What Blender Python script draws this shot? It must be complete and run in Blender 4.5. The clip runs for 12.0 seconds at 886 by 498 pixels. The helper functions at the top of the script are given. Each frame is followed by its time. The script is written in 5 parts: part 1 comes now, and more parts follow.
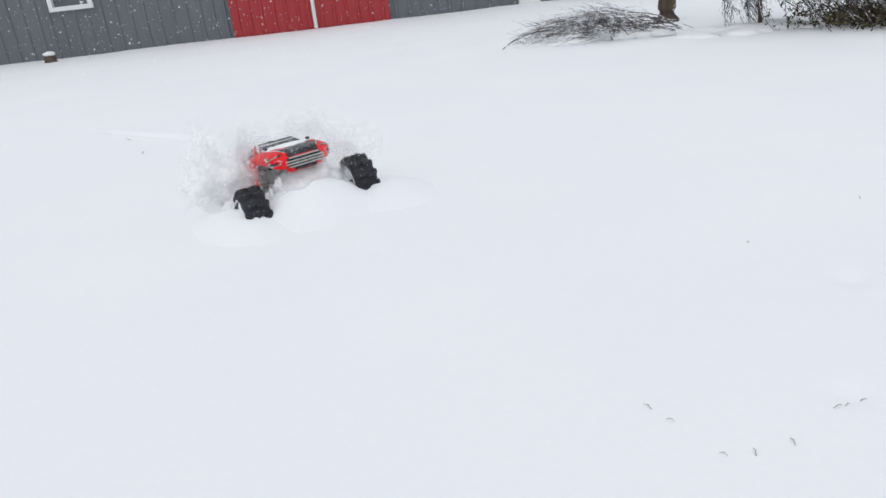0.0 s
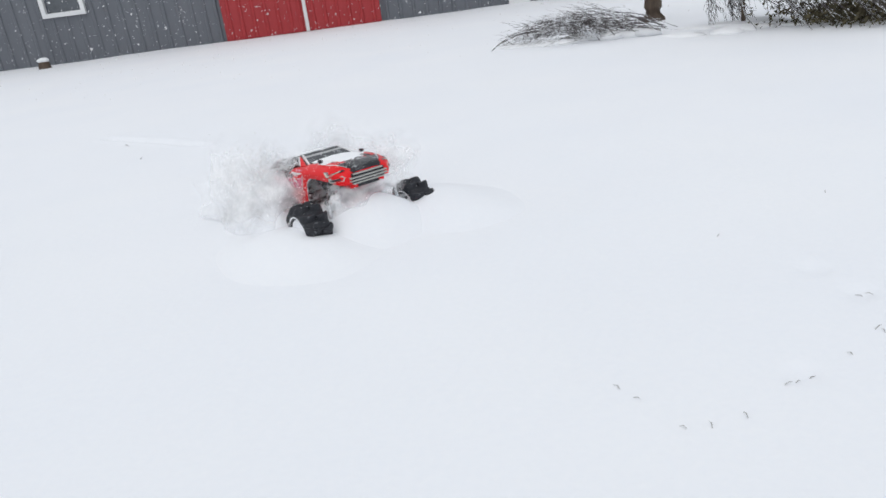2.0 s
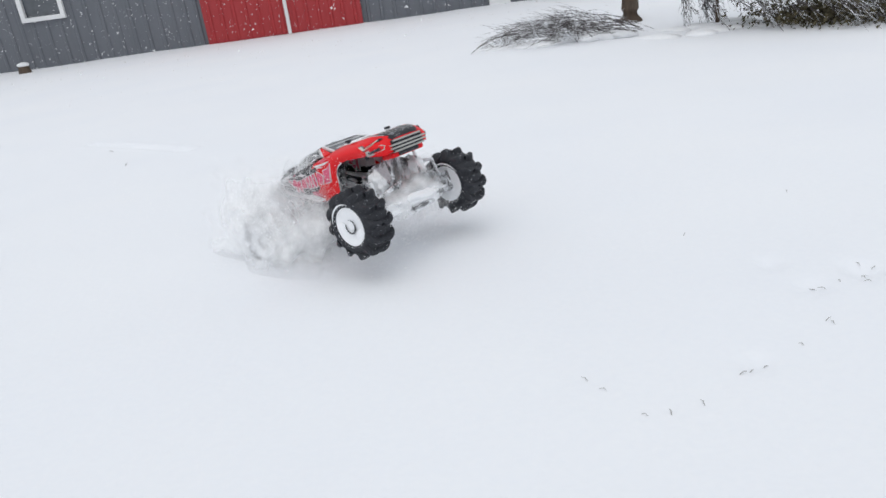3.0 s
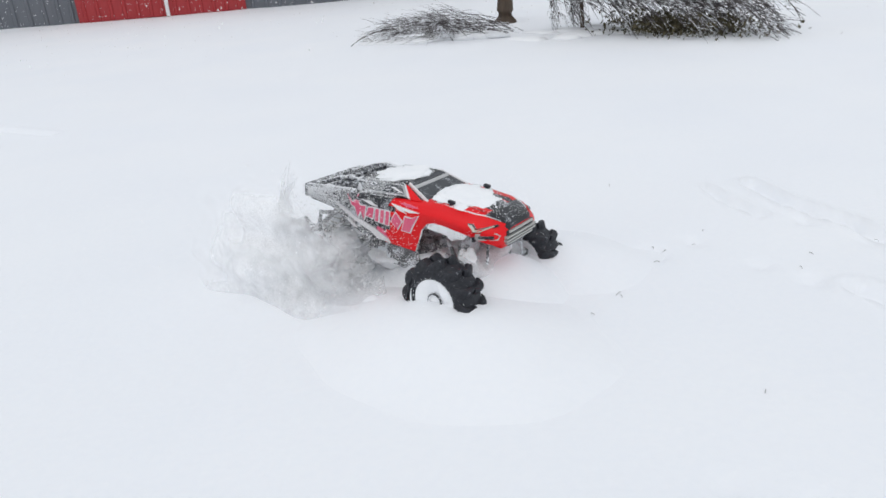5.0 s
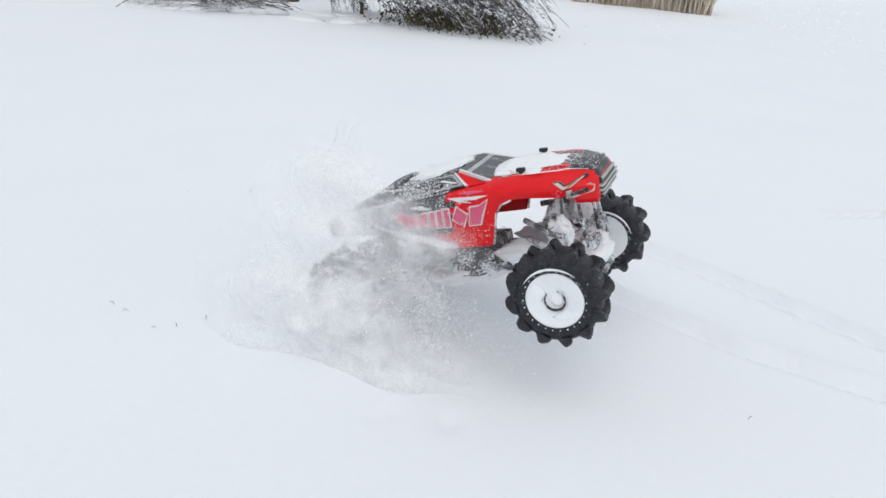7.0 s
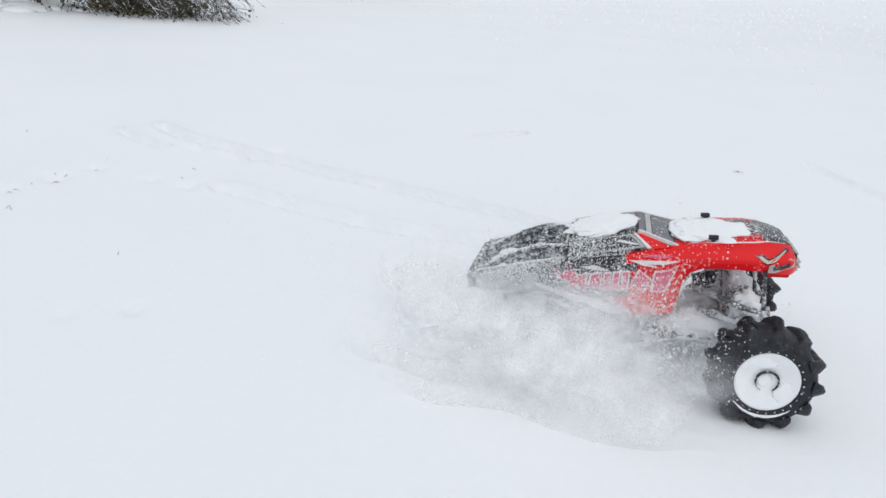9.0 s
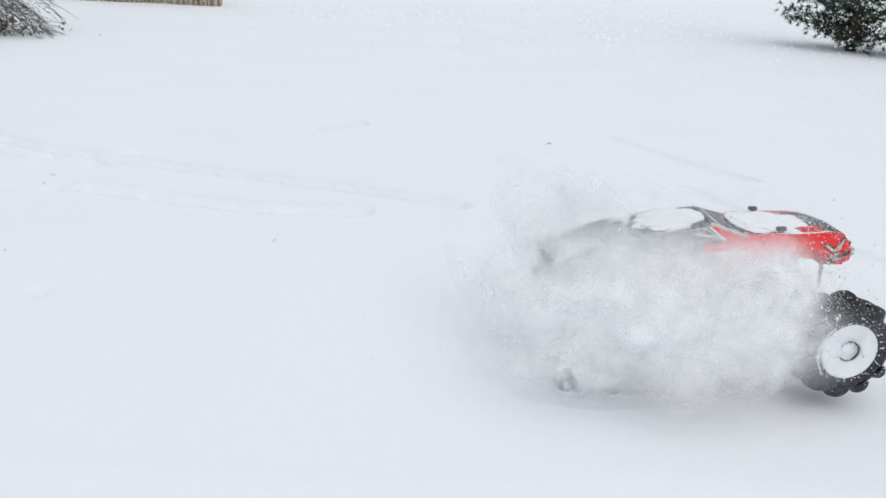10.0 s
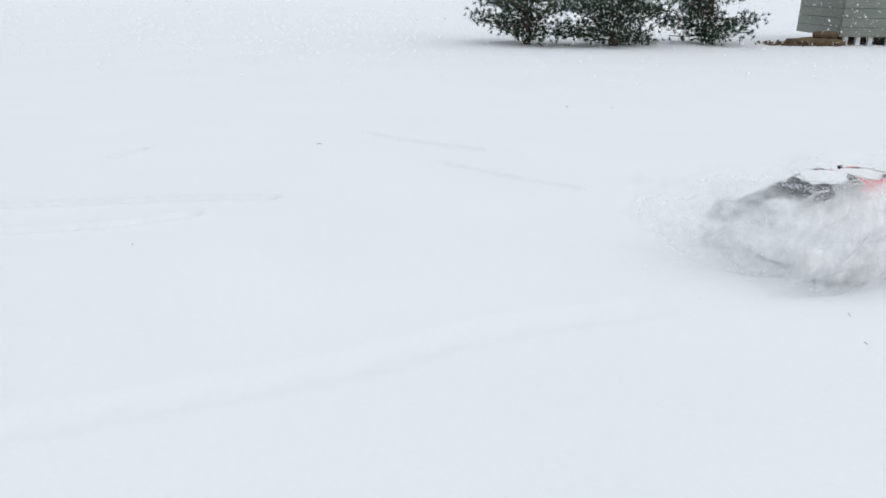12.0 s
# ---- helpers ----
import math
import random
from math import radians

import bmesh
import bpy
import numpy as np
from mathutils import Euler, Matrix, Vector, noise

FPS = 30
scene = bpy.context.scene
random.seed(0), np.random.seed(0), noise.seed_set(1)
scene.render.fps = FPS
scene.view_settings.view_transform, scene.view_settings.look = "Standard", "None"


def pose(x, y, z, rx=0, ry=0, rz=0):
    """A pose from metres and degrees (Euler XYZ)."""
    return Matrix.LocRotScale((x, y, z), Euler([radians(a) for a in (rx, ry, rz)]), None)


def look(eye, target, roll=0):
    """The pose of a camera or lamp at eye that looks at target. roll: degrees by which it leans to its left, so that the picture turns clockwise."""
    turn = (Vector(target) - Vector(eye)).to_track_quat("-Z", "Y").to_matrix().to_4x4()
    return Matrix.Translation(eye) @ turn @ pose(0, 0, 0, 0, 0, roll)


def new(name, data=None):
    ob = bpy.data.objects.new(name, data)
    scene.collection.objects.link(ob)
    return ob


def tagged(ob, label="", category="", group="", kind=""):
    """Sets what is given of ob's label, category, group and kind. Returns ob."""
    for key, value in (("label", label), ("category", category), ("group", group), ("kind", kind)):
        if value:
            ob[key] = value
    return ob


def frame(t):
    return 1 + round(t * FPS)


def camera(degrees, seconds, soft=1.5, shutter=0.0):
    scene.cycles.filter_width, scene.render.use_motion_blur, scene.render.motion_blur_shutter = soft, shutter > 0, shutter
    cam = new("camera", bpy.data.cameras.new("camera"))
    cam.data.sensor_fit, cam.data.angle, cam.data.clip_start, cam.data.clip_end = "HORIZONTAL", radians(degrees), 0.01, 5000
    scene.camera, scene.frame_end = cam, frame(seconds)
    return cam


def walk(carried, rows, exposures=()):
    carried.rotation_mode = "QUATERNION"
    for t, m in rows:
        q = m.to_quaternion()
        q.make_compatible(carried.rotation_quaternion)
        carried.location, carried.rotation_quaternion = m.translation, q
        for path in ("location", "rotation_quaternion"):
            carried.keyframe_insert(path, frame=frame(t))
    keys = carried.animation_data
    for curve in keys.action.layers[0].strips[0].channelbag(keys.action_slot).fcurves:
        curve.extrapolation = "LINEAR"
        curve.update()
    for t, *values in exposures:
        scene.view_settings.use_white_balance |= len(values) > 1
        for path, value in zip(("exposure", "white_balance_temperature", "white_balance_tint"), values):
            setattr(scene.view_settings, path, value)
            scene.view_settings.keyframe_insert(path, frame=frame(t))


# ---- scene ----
cam = camera(63.0, 12.0, soft=1.6, shutter=0.0)
PATH = [
    (0, (0.000, 0.000, 0.746), (0.000, 1.863, 0.020), -6.6),
    (0.5, (0.003, -0.027, 0.754), (-0.002, 1.836, 0.027), -6.7),
    (1, (0.007, -0.051, 0.760), (0.003, 1.812, 0.032), -7.0),
    (1.5, (0.014, -0.076, 0.769), (0.012, 1.786, 0.040), -7.4),
    (2, (0.021, -0.108, 0.781), (0.032, 1.754, 0.051), -7.4),
    (2.5, (0.029, -0.141, 0.796), (0.065, 1.720, 0.063), -7.6),
    (3, (0.038, -0.185, 0.815), (0.089, 1.674, 0.079), -7.7),
    (4.8, (0.116, -0.384, 0.855), (0.405, 1.432, 0.069), -4.3),
    (5, (0.144, -0.379, 0.853), (0.485, 1.429, 0.068), -4.0),
    (5.5, (0.190, -0.407, 0.845), (0.649, 1.371, 0.054), -2.2),
    (6, (0.217, -0.455, 0.852), (0.799, 1.281, 0.046), 0.2),
    (6.5, (0.260, -0.524, 0.863), (0.989, 1.151, 0.049), 2.4),
    (7, (0.298, -0.593, 0.862), (1.158, 1.016, 0.043), 4.5),
    (7.5, (0.363, -0.648, 0.844), (1.358, 0.887, 0.036), 4.4),
    (7.7, (0.391, -0.672, 0.837), (1.417, 0.841, 0.026), 4.4),
    (9.5, (0.124, -1.102, 0.750), (1.670, -0.079, -0.000), 4.6),
    (9.8, (0.020, -1.137, 0.765), (1.638, -0.222, 0.027), 4.4),
    (10, (-0.054, -1.139, 0.770), (1.600, -0.288, 0.035), 3.7),
    (10.2, (-0.133, -1.128, 0.772), (1.552, -0.336, 0.043), 3.2),
    (10.5, (-0.267, -1.109, 0.773), (1.472, -0.424, 0.059), 3.1),
    (11, (-0.488, -1.117, 0.793), (1.311, -0.597, 0.092), 2.1),
    (11.5, (-0.650, -1.128, 0.812), (1.195, -0.776, 0.125), 1.7),
    (12, (-0.769, -1.124, 0.837), (1.102, -0.931, 0.158), 0.6),
]
walk(cam, [(t, look(e, a, r)) for t, e, a, r in PATH], exposures=[(0, 0.01, 6520, 9.3), (7.5, 0.01, 6490, 8.8), (9.5, -0.02, 6480, 8.2), (12, -0.02, 6470, 8.0)])

# ---- light: a bright overcast winter sky with light snowfall ----
SUN_EL, SUN_AZ = radians(62), radians(200)
world = bpy.data.worlds.new("overcast_sky")
scene.world = world
world.use_nodes = True
wn, wl = world.node_tree.nodes, world.node_tree.links
sky = wn.new("ShaderNodeTexSky")
sky.sky_type, sky.sun_disc = "NISHITA", False
sky.sun_elevation, sky.sun_rotation = SUN_EL, SUN_AZ
sky.air_density, sky.dust_density = 1.0, 4.0
cloud = wn.new("ShaderNodeMixRGB")
cloud.blend_type = "MIX"
cloud.inputs[0].default_value = 0.93
cloud.inputs[2].default_value = (7.10, 7.48, 8.00, 1)
wl.new(sky.outputs[0], cloud.inputs[1])
wl.new(cloud.outputs[0], wn["Background"].inputs[0])
wn["Background"].inputs[1].default_value = 0.1
sun = new("sun", bpy.data.lights.new("sun", "SUN"))
sun.data.energy, sun.data.angle, sun.data.color = 0.66, radians(75), (1.0, 0.97, 0.93)
sun_dir = Vector((math.sin(SUN_AZ) * math.cos(SUN_EL), math.cos(SUN_AZ) * math.cos(SUN_EL), math.sin(SUN_EL)))
sun.matrix_world = look(sun_dir * 50, (0, 0, 0))


# ---- materials ----
def mat(name, a, b=None, rough=0.6, metal=0.0, scale=12.0, fine=90.0, bump=0.0, spec=0.5, detail=6.0, clear=0.0, stretch=(1, 1, 1), wear=None, wear_at=0.62, coat=0.0, trans=0.0, island=0.0, veil=False):
    """A surface that goes from colour a to b at a coarse and a fine scale, with relief and worn or snowy patches."""
    m = bpy.data.materials.new(name)
    m.use_nodes = True
    n, l = m.node_tree.nodes, m.node_tree.links
    p = n["Principled BSDF"]
    p.inputs["Roughness"].default_value, p.inputs["Metallic"].default_value = rough, metal
    p.inputs["Specular IOR Level"].default_value = spec
    p.inputs["Coat Weight"].default_value = coat
    b = b or tuple(min(1, c * 1.25) for c in a)
    co = n.new("ShaderNodeTexCoord")
    mp = n.new("ShaderNodeMapping")
    mp.inputs["Scale"].default_value = stretch
    l.new(co.outputs["Object"], mp.inputs[0])
    big, small = n.new("ShaderNodeTexNoise"), n.new("ShaderNodeTexNoise")
    for t, s in ((big, scale), (small, fine)):
        t.inputs["Scale"].default_value, t.inputs["Detail"].default_value = s, detail
        l.new(mp.outputs[0], t.inputs["Vector"])
    avg = n.new("ShaderNodeMath")
    avg.operation = "MULTIPLY_ADD"
    avg.inputs[1].default_value = 0.6
    l.new(big.outputs["Fac"], avg.inputs[0])
    sm = n.new("ShaderNodeMath")
    sm.operation = "MULTIPLY"
    sm.inputs[1].default_value = 0.4
    l.new(small.outputs["Fac"], sm.inputs[0])
    l.new(sm.outputs[0], avg.inputs[2])
    ramp = n.new("ShaderNodeValToRGB")
    ramp.color_ramp.elements[0].position, ramp.color_ramp.elements[1].position = 0.3, 0.7
    ramp.color_ramp.elements[0].color, ramp.color_ramp.elements[1].color = (*a, 1), (*b, 1)
    l.new(avg.outputs[0], ramp.inputs[0])
    out = ramp.outputs[0]
    if island:
        geo, hs = n.new("ShaderNodeNewGeometry"), n.new("ShaderNodeHueSaturation")
        mm = n.new("ShaderNodeMath")
        mm.operation = "MULTIPLY_ADD"
        mm.inputs[1].default_value, mm.inputs[2].default_value = island, 1 - island / 2
        l.new(geo.outputs["Random Per Island"], mm.inputs[0])
        l.new(mm.outputs[0], hs.inputs["Value"])
        l.new(out, hs.inputs["Color"])
        out = hs.outputs[0]
    if wear:
        step, mix = n.new("ShaderNodeMapRange"), n.new("ShaderNodeMixRGB")
        step.inputs[1].default_value, step.inputs[2].default_value = wear_at, wear_at + 0.06
        l.new(avg.outputs[0], step.inputs[0])
        l.new(step.outputs[0], mix.inputs[0])
        l.new(out, mix.inputs[1])
        mix.inputs[2].default_value = (*wear, 1)
        out = mix.outputs[0]
    l.new(out, p.inputs["Base Color"])
    if bump:
        bp = n.new("ShaderNodeBump")
        bp.inputs["Strength"].default_value, bp.inputs["Distance"].default_value = 0.6, bump
        l.new(avg.outputs[0], bp.inputs["Height"])
        l.new(bp.outputs[0], p.inputs["Normal"])
    if trans:
        tr, ms = n.new("ShaderNodeBsdfTranslucent"), n.new("ShaderNodeMixShader")
        ms.inputs[0].default_value = trans
        l.new(out, tr.inputs[0])
        l.new(p.outputs[0], ms.inputs[1])
        l.new(tr.outputs[0], ms.inputs[2])
        last = ms
        if clear:
            tp, last = n.new("ShaderNodeBsdfTransparent"), n.new("ShaderNodeMixShader")
            last.inputs[0].default_value = clear
            l.new(ms.outputs[0], last.inputs[1])
            l.new(tp.outputs[0], last.inputs[2])
            if veil:
                thin, grain, keep = n.new("ShaderNodeAttribute"), n.new("ShaderNodeMapRange"), n.new("ShaderNodeMath")
                thin.attribute_name = "powder_thickness"
                grain.inputs[1].default_value, grain.inputs[2].default_value = 0.36, 0.62
                grain.inputs[3].default_value, grain.inputs[4].default_value = 0.62, 1.25
                l.new(avg.outputs[0], grain.inputs[0])
                keep.operation, keep.use_clamp = "MULTIPLY", True
                l.new(thin.outputs["Fac"], keep.inputs[0])
                l.new(grain.outputs[0], keep.inputs[1])
                rest = n.new("ShaderNodeMath")
                rest.operation, rest.use_clamp = "SUBTRACT", True
                rest.inputs[0].default_value = 1.0
                l.new(keep.outputs[0], rest.inputs[1])
                l.new(rest.outputs[0], last.inputs[0])
        l.new(last.outputs[0], n["Material Output"].inputs[0])
    return m


SNOW = mat("snow", (0.86, 0.88, 0.92), (0.90, 0.91, 0.93), rough=0.85, scale=1.2, fine=60, bump=0.006, spec=0.2)
CAKED = mat("caked_snow", (0.87, 0.885, 0.91), (0.95, 0.955, 0.965), rough=0.9, scale=25, fine=160, bump=0.003, spec=0.15)
FLAKE = mat("snow_flake", (0.985, 0.988, 0.99), (0.995, 0.995, 0.995), rough=0.9, spec=0.1, trans=0.5)
VEIL = mat("drifting_powder", (0.95, 0.955, 0.965), (0.98, 0.98, 0.985), rough=0.95, spec=0.02, trans=0.15, clear=0.5, scale=22, fine=320, veil=True)
FALLING = mat("falling_flake", (0.985, 0.988, 0.99), (0.995, 0.995, 0.995), rough=0.9, spec=0.1, trans=0.5, clear=0.3)
POWDER = mat("powder_snow", (0.94, 0.945, 0.955), (0.97, 0.972, 0.98), rough=0.95, spec=0.05, scale=30, fine=150, trans=0.35)
RED = mat("red_paint", (0.74, 0.006, 0.010), (0.84, 0.010, 0.016), rough=0.3, spec=0.22, scale=14, fine=260, coat=0.12, wear=(0.85, 0.60, 0.63), wear_at=0.64)
BLACK = mat("black_paint", (0.016, 0.017, 0.02), (0.038, 0.04, 0.046), rough=0.3, scale=16, fine=260, spec=0.25, coat=0.08, wear=(0.62, 0.64, 0.68), wear_at=0.565)
CHARCOAL = mat("snow_dusted_charcoal", (0.05, 0.052, 0.06), (0.10, 0.10, 0.115), rough=0.5, scale=110, fine=520, detail=2.0, wear=(0.70, 0.72, 0.75), wear_at=0.50)
PLASTIC = mat("dark_plastic", (0.05, 0.052, 0.055), (0.12, 0.12, 0.125), rough=0.55, scale=22, fine=140, bump=0.001, wear=(0.78, 0.80, 0.83), wear_at=0.49)
RUBBER = mat("tyre_rubber", (0.012, 0.013, 0.017), (0.036, 0.038, 0.046), rough=0.5, spec=0.3, scale=140, fine=620, detail=2.0, bump=0.0008, wear=(0.50, 0.52, 0.56), wear_at=0.635)
SNOWTYRE = mat("snowy_tyre_rubber", (0.018, 0.020, 0.026), (0.05, 0.054, 0.062), rough=0.7, spec=0.15, scale=30, fine=420, bump=0.0015, wear=(0.76, 0.78, 0.81), wear_at=0.465)
CRUSTED = mat("snow_crusted_plastic", (0.10, 0.102, 0.108), (0.26, 0.262, 0.27), rough=0.75, scale=26, fine=240, bump=0.0015, wear=(0.80, 0.82, 0.85), wear_at=0.465)
GLASS = mat("tinted_window", (0.03, 0.033, 0.038), (0.07, 0.075, 0.085), rough=0.15, spec=0.4, scale=16, fine=220, wear=(0.5, 0.52, 0.55), wear_at=0.56)
SILVER = mat("silver_trim", (0.42, 0.42, 0.40), (0.60, 0.59, 0.56), rough=0.35, metal=0.4, scale=20, fine=120)
LAMP = mat("clear_lamp_lens", (0.55, 0.55, 0.48), (0.72, 0.71, 0.62), rough=0.2, scale=30, fine=150, coat=0.5)
WHITE = mat("white_graphic", (0.72, 0.71, 0.72), (0.82, 0.81, 0.82), rough=0.4, scale=15, fine=120)
DULLWHITE = mat("dull_white_graphic", (0.34, 0.345, 0.35), (0.52, 0.52, 0.53), rough=0.4, scale=18, fine=200)
PINK = mat("pink_graphic", (0.70, 0.08, 0.18), (0.78, 0.16, 0.26), rough=0.35, scale=18, fine=140)
STEEL = mat("brushed_metal", (0.28, 0.28, 0.29), (0.42, 0.42, 0.43), rough=0.4, metal=0.8, scale=20, fine=140)
SIDING = mat("grey_metal_siding", (0.118, 0.128, 0.148), (0.152, 0.162, 0.182), rough=0.5, scale=1.6, fine=24, stretch=(1, 1, 0.25), bump=0.002)
DOORRED = mat("red_door_metal", (0.33, 0.022, 0.026), (0.42, 0.035, 0.04), rough=0.5, scale=1.4, fine=22, stretch=(1, 1, 0.3), bump=0.002)
TRIM = mat("white_trim_paint", (0.70, 0.71, 0.72), (0.80, 0.80, 0.80), rough=0.5, scale=4, fine=40)
PANE = mat("window_pane", (0.06, 0.07, 0.08), (0.12, 0.13, 0.15), rough=0.06, scale=2, fine=10, spec=0.8)
ROOF = mat("grey_roof", (0.30, 0.31, 0.33), (0.4, 0.41, 0.43), rough=0.5, scale=2, fine=20)
BARK = mat("bark", (0.045, 0.032, 0.024), (0.13, 0.095, 0.07), rough=0.9, scale=8, fine=50, stretch=(1, 1, 0.3), bump=0.02)
TWIG = mat("dark_twigs", (0.065, 0.06, 0.062), (0.15, 0.13, 0.125), rough=0.85, scale=10, fine=60, island=0.7, wear=(0.80, 0.82, 0.85), wear_at=0.505)
DUSTED = mat("snow_dusted_twig", (0.20, 0.185, 0.175), (0.42, 0.41, 0.40), rough=0.9, scale=30, fine=120, wear=(0.8, 0.82, 0.85), wear_at=0.55)
OLIVE = mat("olive_underbrush", (0.045, 0.042, 0.022), (0.12, 0.10, 0.055), rough=0.9, scale=10, fine=60, island=0.8)
STRAW = mat("dry_reed", (0.48, 0.40, 0.31), (0.70, 0.63, 0.54), rough=0.9, scale=6, fine=40, island=0.6)
NEEDLE = mat("pine_needles", (0.016, 0.042, 0.028), (0.055, 0.10, 0.05), rough=0.7, scale=3, fine=30, island=0.9)
SHEDWALL = mat("grey_green_boards", (0.17, 0.19, 0.165), (0.27, 0.29, 0.255), rough=0.8, scale=3, fine=30, stretch=(0.3, 0.3, 1), bump=0.004)
LOGS = mat("brown_logs", (0.07, 0.045, 0.022), (0.20, 0.14, 0.08), rough=0.9, scale=9, fine=60, bump=0.01)


# ---- mesh helpers ----
def part(name, bm, material, parent=None, label="", smooth=False):
    me = bpy.data.meshes.new(name)
    bm.normal_update()
    bm.to_mesh(me)
    bm.free()
    for m in (material if isinstance(material, (list, tuple)) else [material]):
        me.materials.append(m)
    if smooth:
        for f in me.polygons:
            f.use_smooth = True
    ob = new(name, me)
    ob.parent = parent
    if label:
        tagged(ob, label)
    return ob


def empty(name, m=None):
    ob = new(name)
    if m is not None:
        ob.matrix_basis = m
    return ob


def box(bm, x0, x1, y0, y1, z0, z1, bevel=0.0, m=None):
    r = bmesh.ops.create_cube(bm, size=1, matrix=Matrix.LocRotScale(((x0 + x1) / 2, (y0 + y1) / 2, (z0 + z1) / 2), None, (x1 - x0, y1 - y0, z1 - z0)))
    vs = r["verts"]
    if bevel:
        es = list({e for v in vs for e in v.link_edges})
        vs = list({v for f in bmesh.ops.bevel(bm, geom=es, offset=bevel, segments=2, affect="EDGES", profile=0.6)["faces"] for v in f.verts} | {v for v in vs if v.is_valid})
    if m is not None:
        bmesh.ops.transform(bm, matrix=m, verts=vs)
    return bm


def rod(bm, p0, p1, r0, r1=None, n=8):
    p0, p1 = Vector(p0), Vector(p1)
    d = p1 - p0
    bmesh.ops.create_cone(bm, cap_ends=True, segments=n, radius1=r0, radius2=r0 if r1 is None else r1, depth=d.length,
                          matrix=Matrix.Translation((p0 + p1) / 2) @ d.to_track_quat("Z", "Y").to_matrix().to_4x4())
    return bm


def tube(bm, pts, radii, n=5):
    """A tapered tube along points."""
    rings = []
    for i, p in enumerate(pts):
        d = (Vector(pts[min(i + 1, len(pts) - 1)]) - Vector(pts[max(i - 1, 0)])).normalized()
        q = d.to_track_quat("Z", "Y")
        rings.append([bm.verts.new(Vector(p) + q @ Vector((math.cos(a) * radii[i], math.sin(a) * radii[i], 0))) for a in (2 * math.pi * k / n for k in range(n))])
    for a, b in zip(rings, rings[1:]):
        for k in range(n):
            bm.faces.new((a[k], a[(k + 1) % n], b[(k + 1) % n], b[k]))
    bm.faces.new(rings[-1])
    bm.faces.new(rings[0][::-1])
    return bm


def blob(bm, c, s, rough=0.25, freq=2.0, sub=3, seed=0.0):
    """A lumpy rounded mass at c with half sizes s."""
    vs = bmesh.ops.create_icosphere(bm, subdivisions=sub, radius=1)["verts"]
    for v in vs:
        k = 1 + rough * noise.noise(v.co * freq + Vector((seed, seed * 2, 5))) + rough * 0.4 * noise.noise(v.co * freq * 3 + Vector((seed, 3, 1)))
        v.co = Vector(c) + Vector((v.co.x * s[0], v.co.y * s[1], v.co.z * s[2])) * k
    return bm


def prism(bm, pts, a, b, axis="y"):
    """A plate whose outline pts lies in the plane across axis, from a to b along it."""
    def at(p, d):
        return {"y": (p[0], d, p[1]), "x": (d, p[0], p[1]), "z": (p[0], p[1], d)}[axis]
    lo = [bm.verts.new(at(p, a)) for p in pts]
    hi = [bm.verts.new(at(p, b)) for p in pts]
    n = len(pts)
    fs = [bm.faces.new(lo), bm.faces.new(hi[::-1])]
    fs += [bm.faces.new((lo[i], hi[i], hi[(i + 1) % n], lo[(i + 1) % n])) for i in range(n)]
    bmesh.ops.recalc_face_normals(bm, faces=fs)
    return bm


def specks(name, pts, sizes, material, rng, long=1.0):
    """Many tiny folded flakes in one mesh."""
    pts, sizes = np.asarray(pts), np.asarray(sizes)
    n = len(pts)
    base = np.array([[1, 1, 1], [1, -1, -1], [-1, 1, -1], [-1, -1, 1]], float) * 0.5
    base[3] *= 0.6
    jit = base[None] + rng.normal(0, 0.25, (n, 4, 3))
    ax = rng.normal(0, 1, (n, 3))
    ax /= np.linalg.norm(ax, axis=1)[:, None]
    jit += ax[:, None, :] * (np.einsum("nij,nj->ni", jit, ax) * (long - 1))[:, :, None]
    v = (pts[:, None, :] + jit * sizes[:, None, None]).reshape(-1, 3)
    f = (np.arange(n)[:, None, None] * 4 + np.array([[0, 1, 2], [0, 3, 1]])[None]).reshape(-1, 3)
    me = bpy.data.meshes.new(name)
    me.vertices.add(len(v))
    me.vertices.foreach_set("co", v.ravel())
    me.loops.add(len(f) * 3)
    me.loops.foreach_set("vertex_index", f.ravel().astype(np.int32))
    me.polygons.add(len(f))
    me.polygons.foreach_set("loop_start", (np.arange(len(f)) * 3).astype(np.int32))
    me.update(calc_edges=True)
    me.validate()
    me.polygons.foreach_set("use_smooth", [False] * len(me.polygons))
    me.materials.append(material)
    return new(name, me)


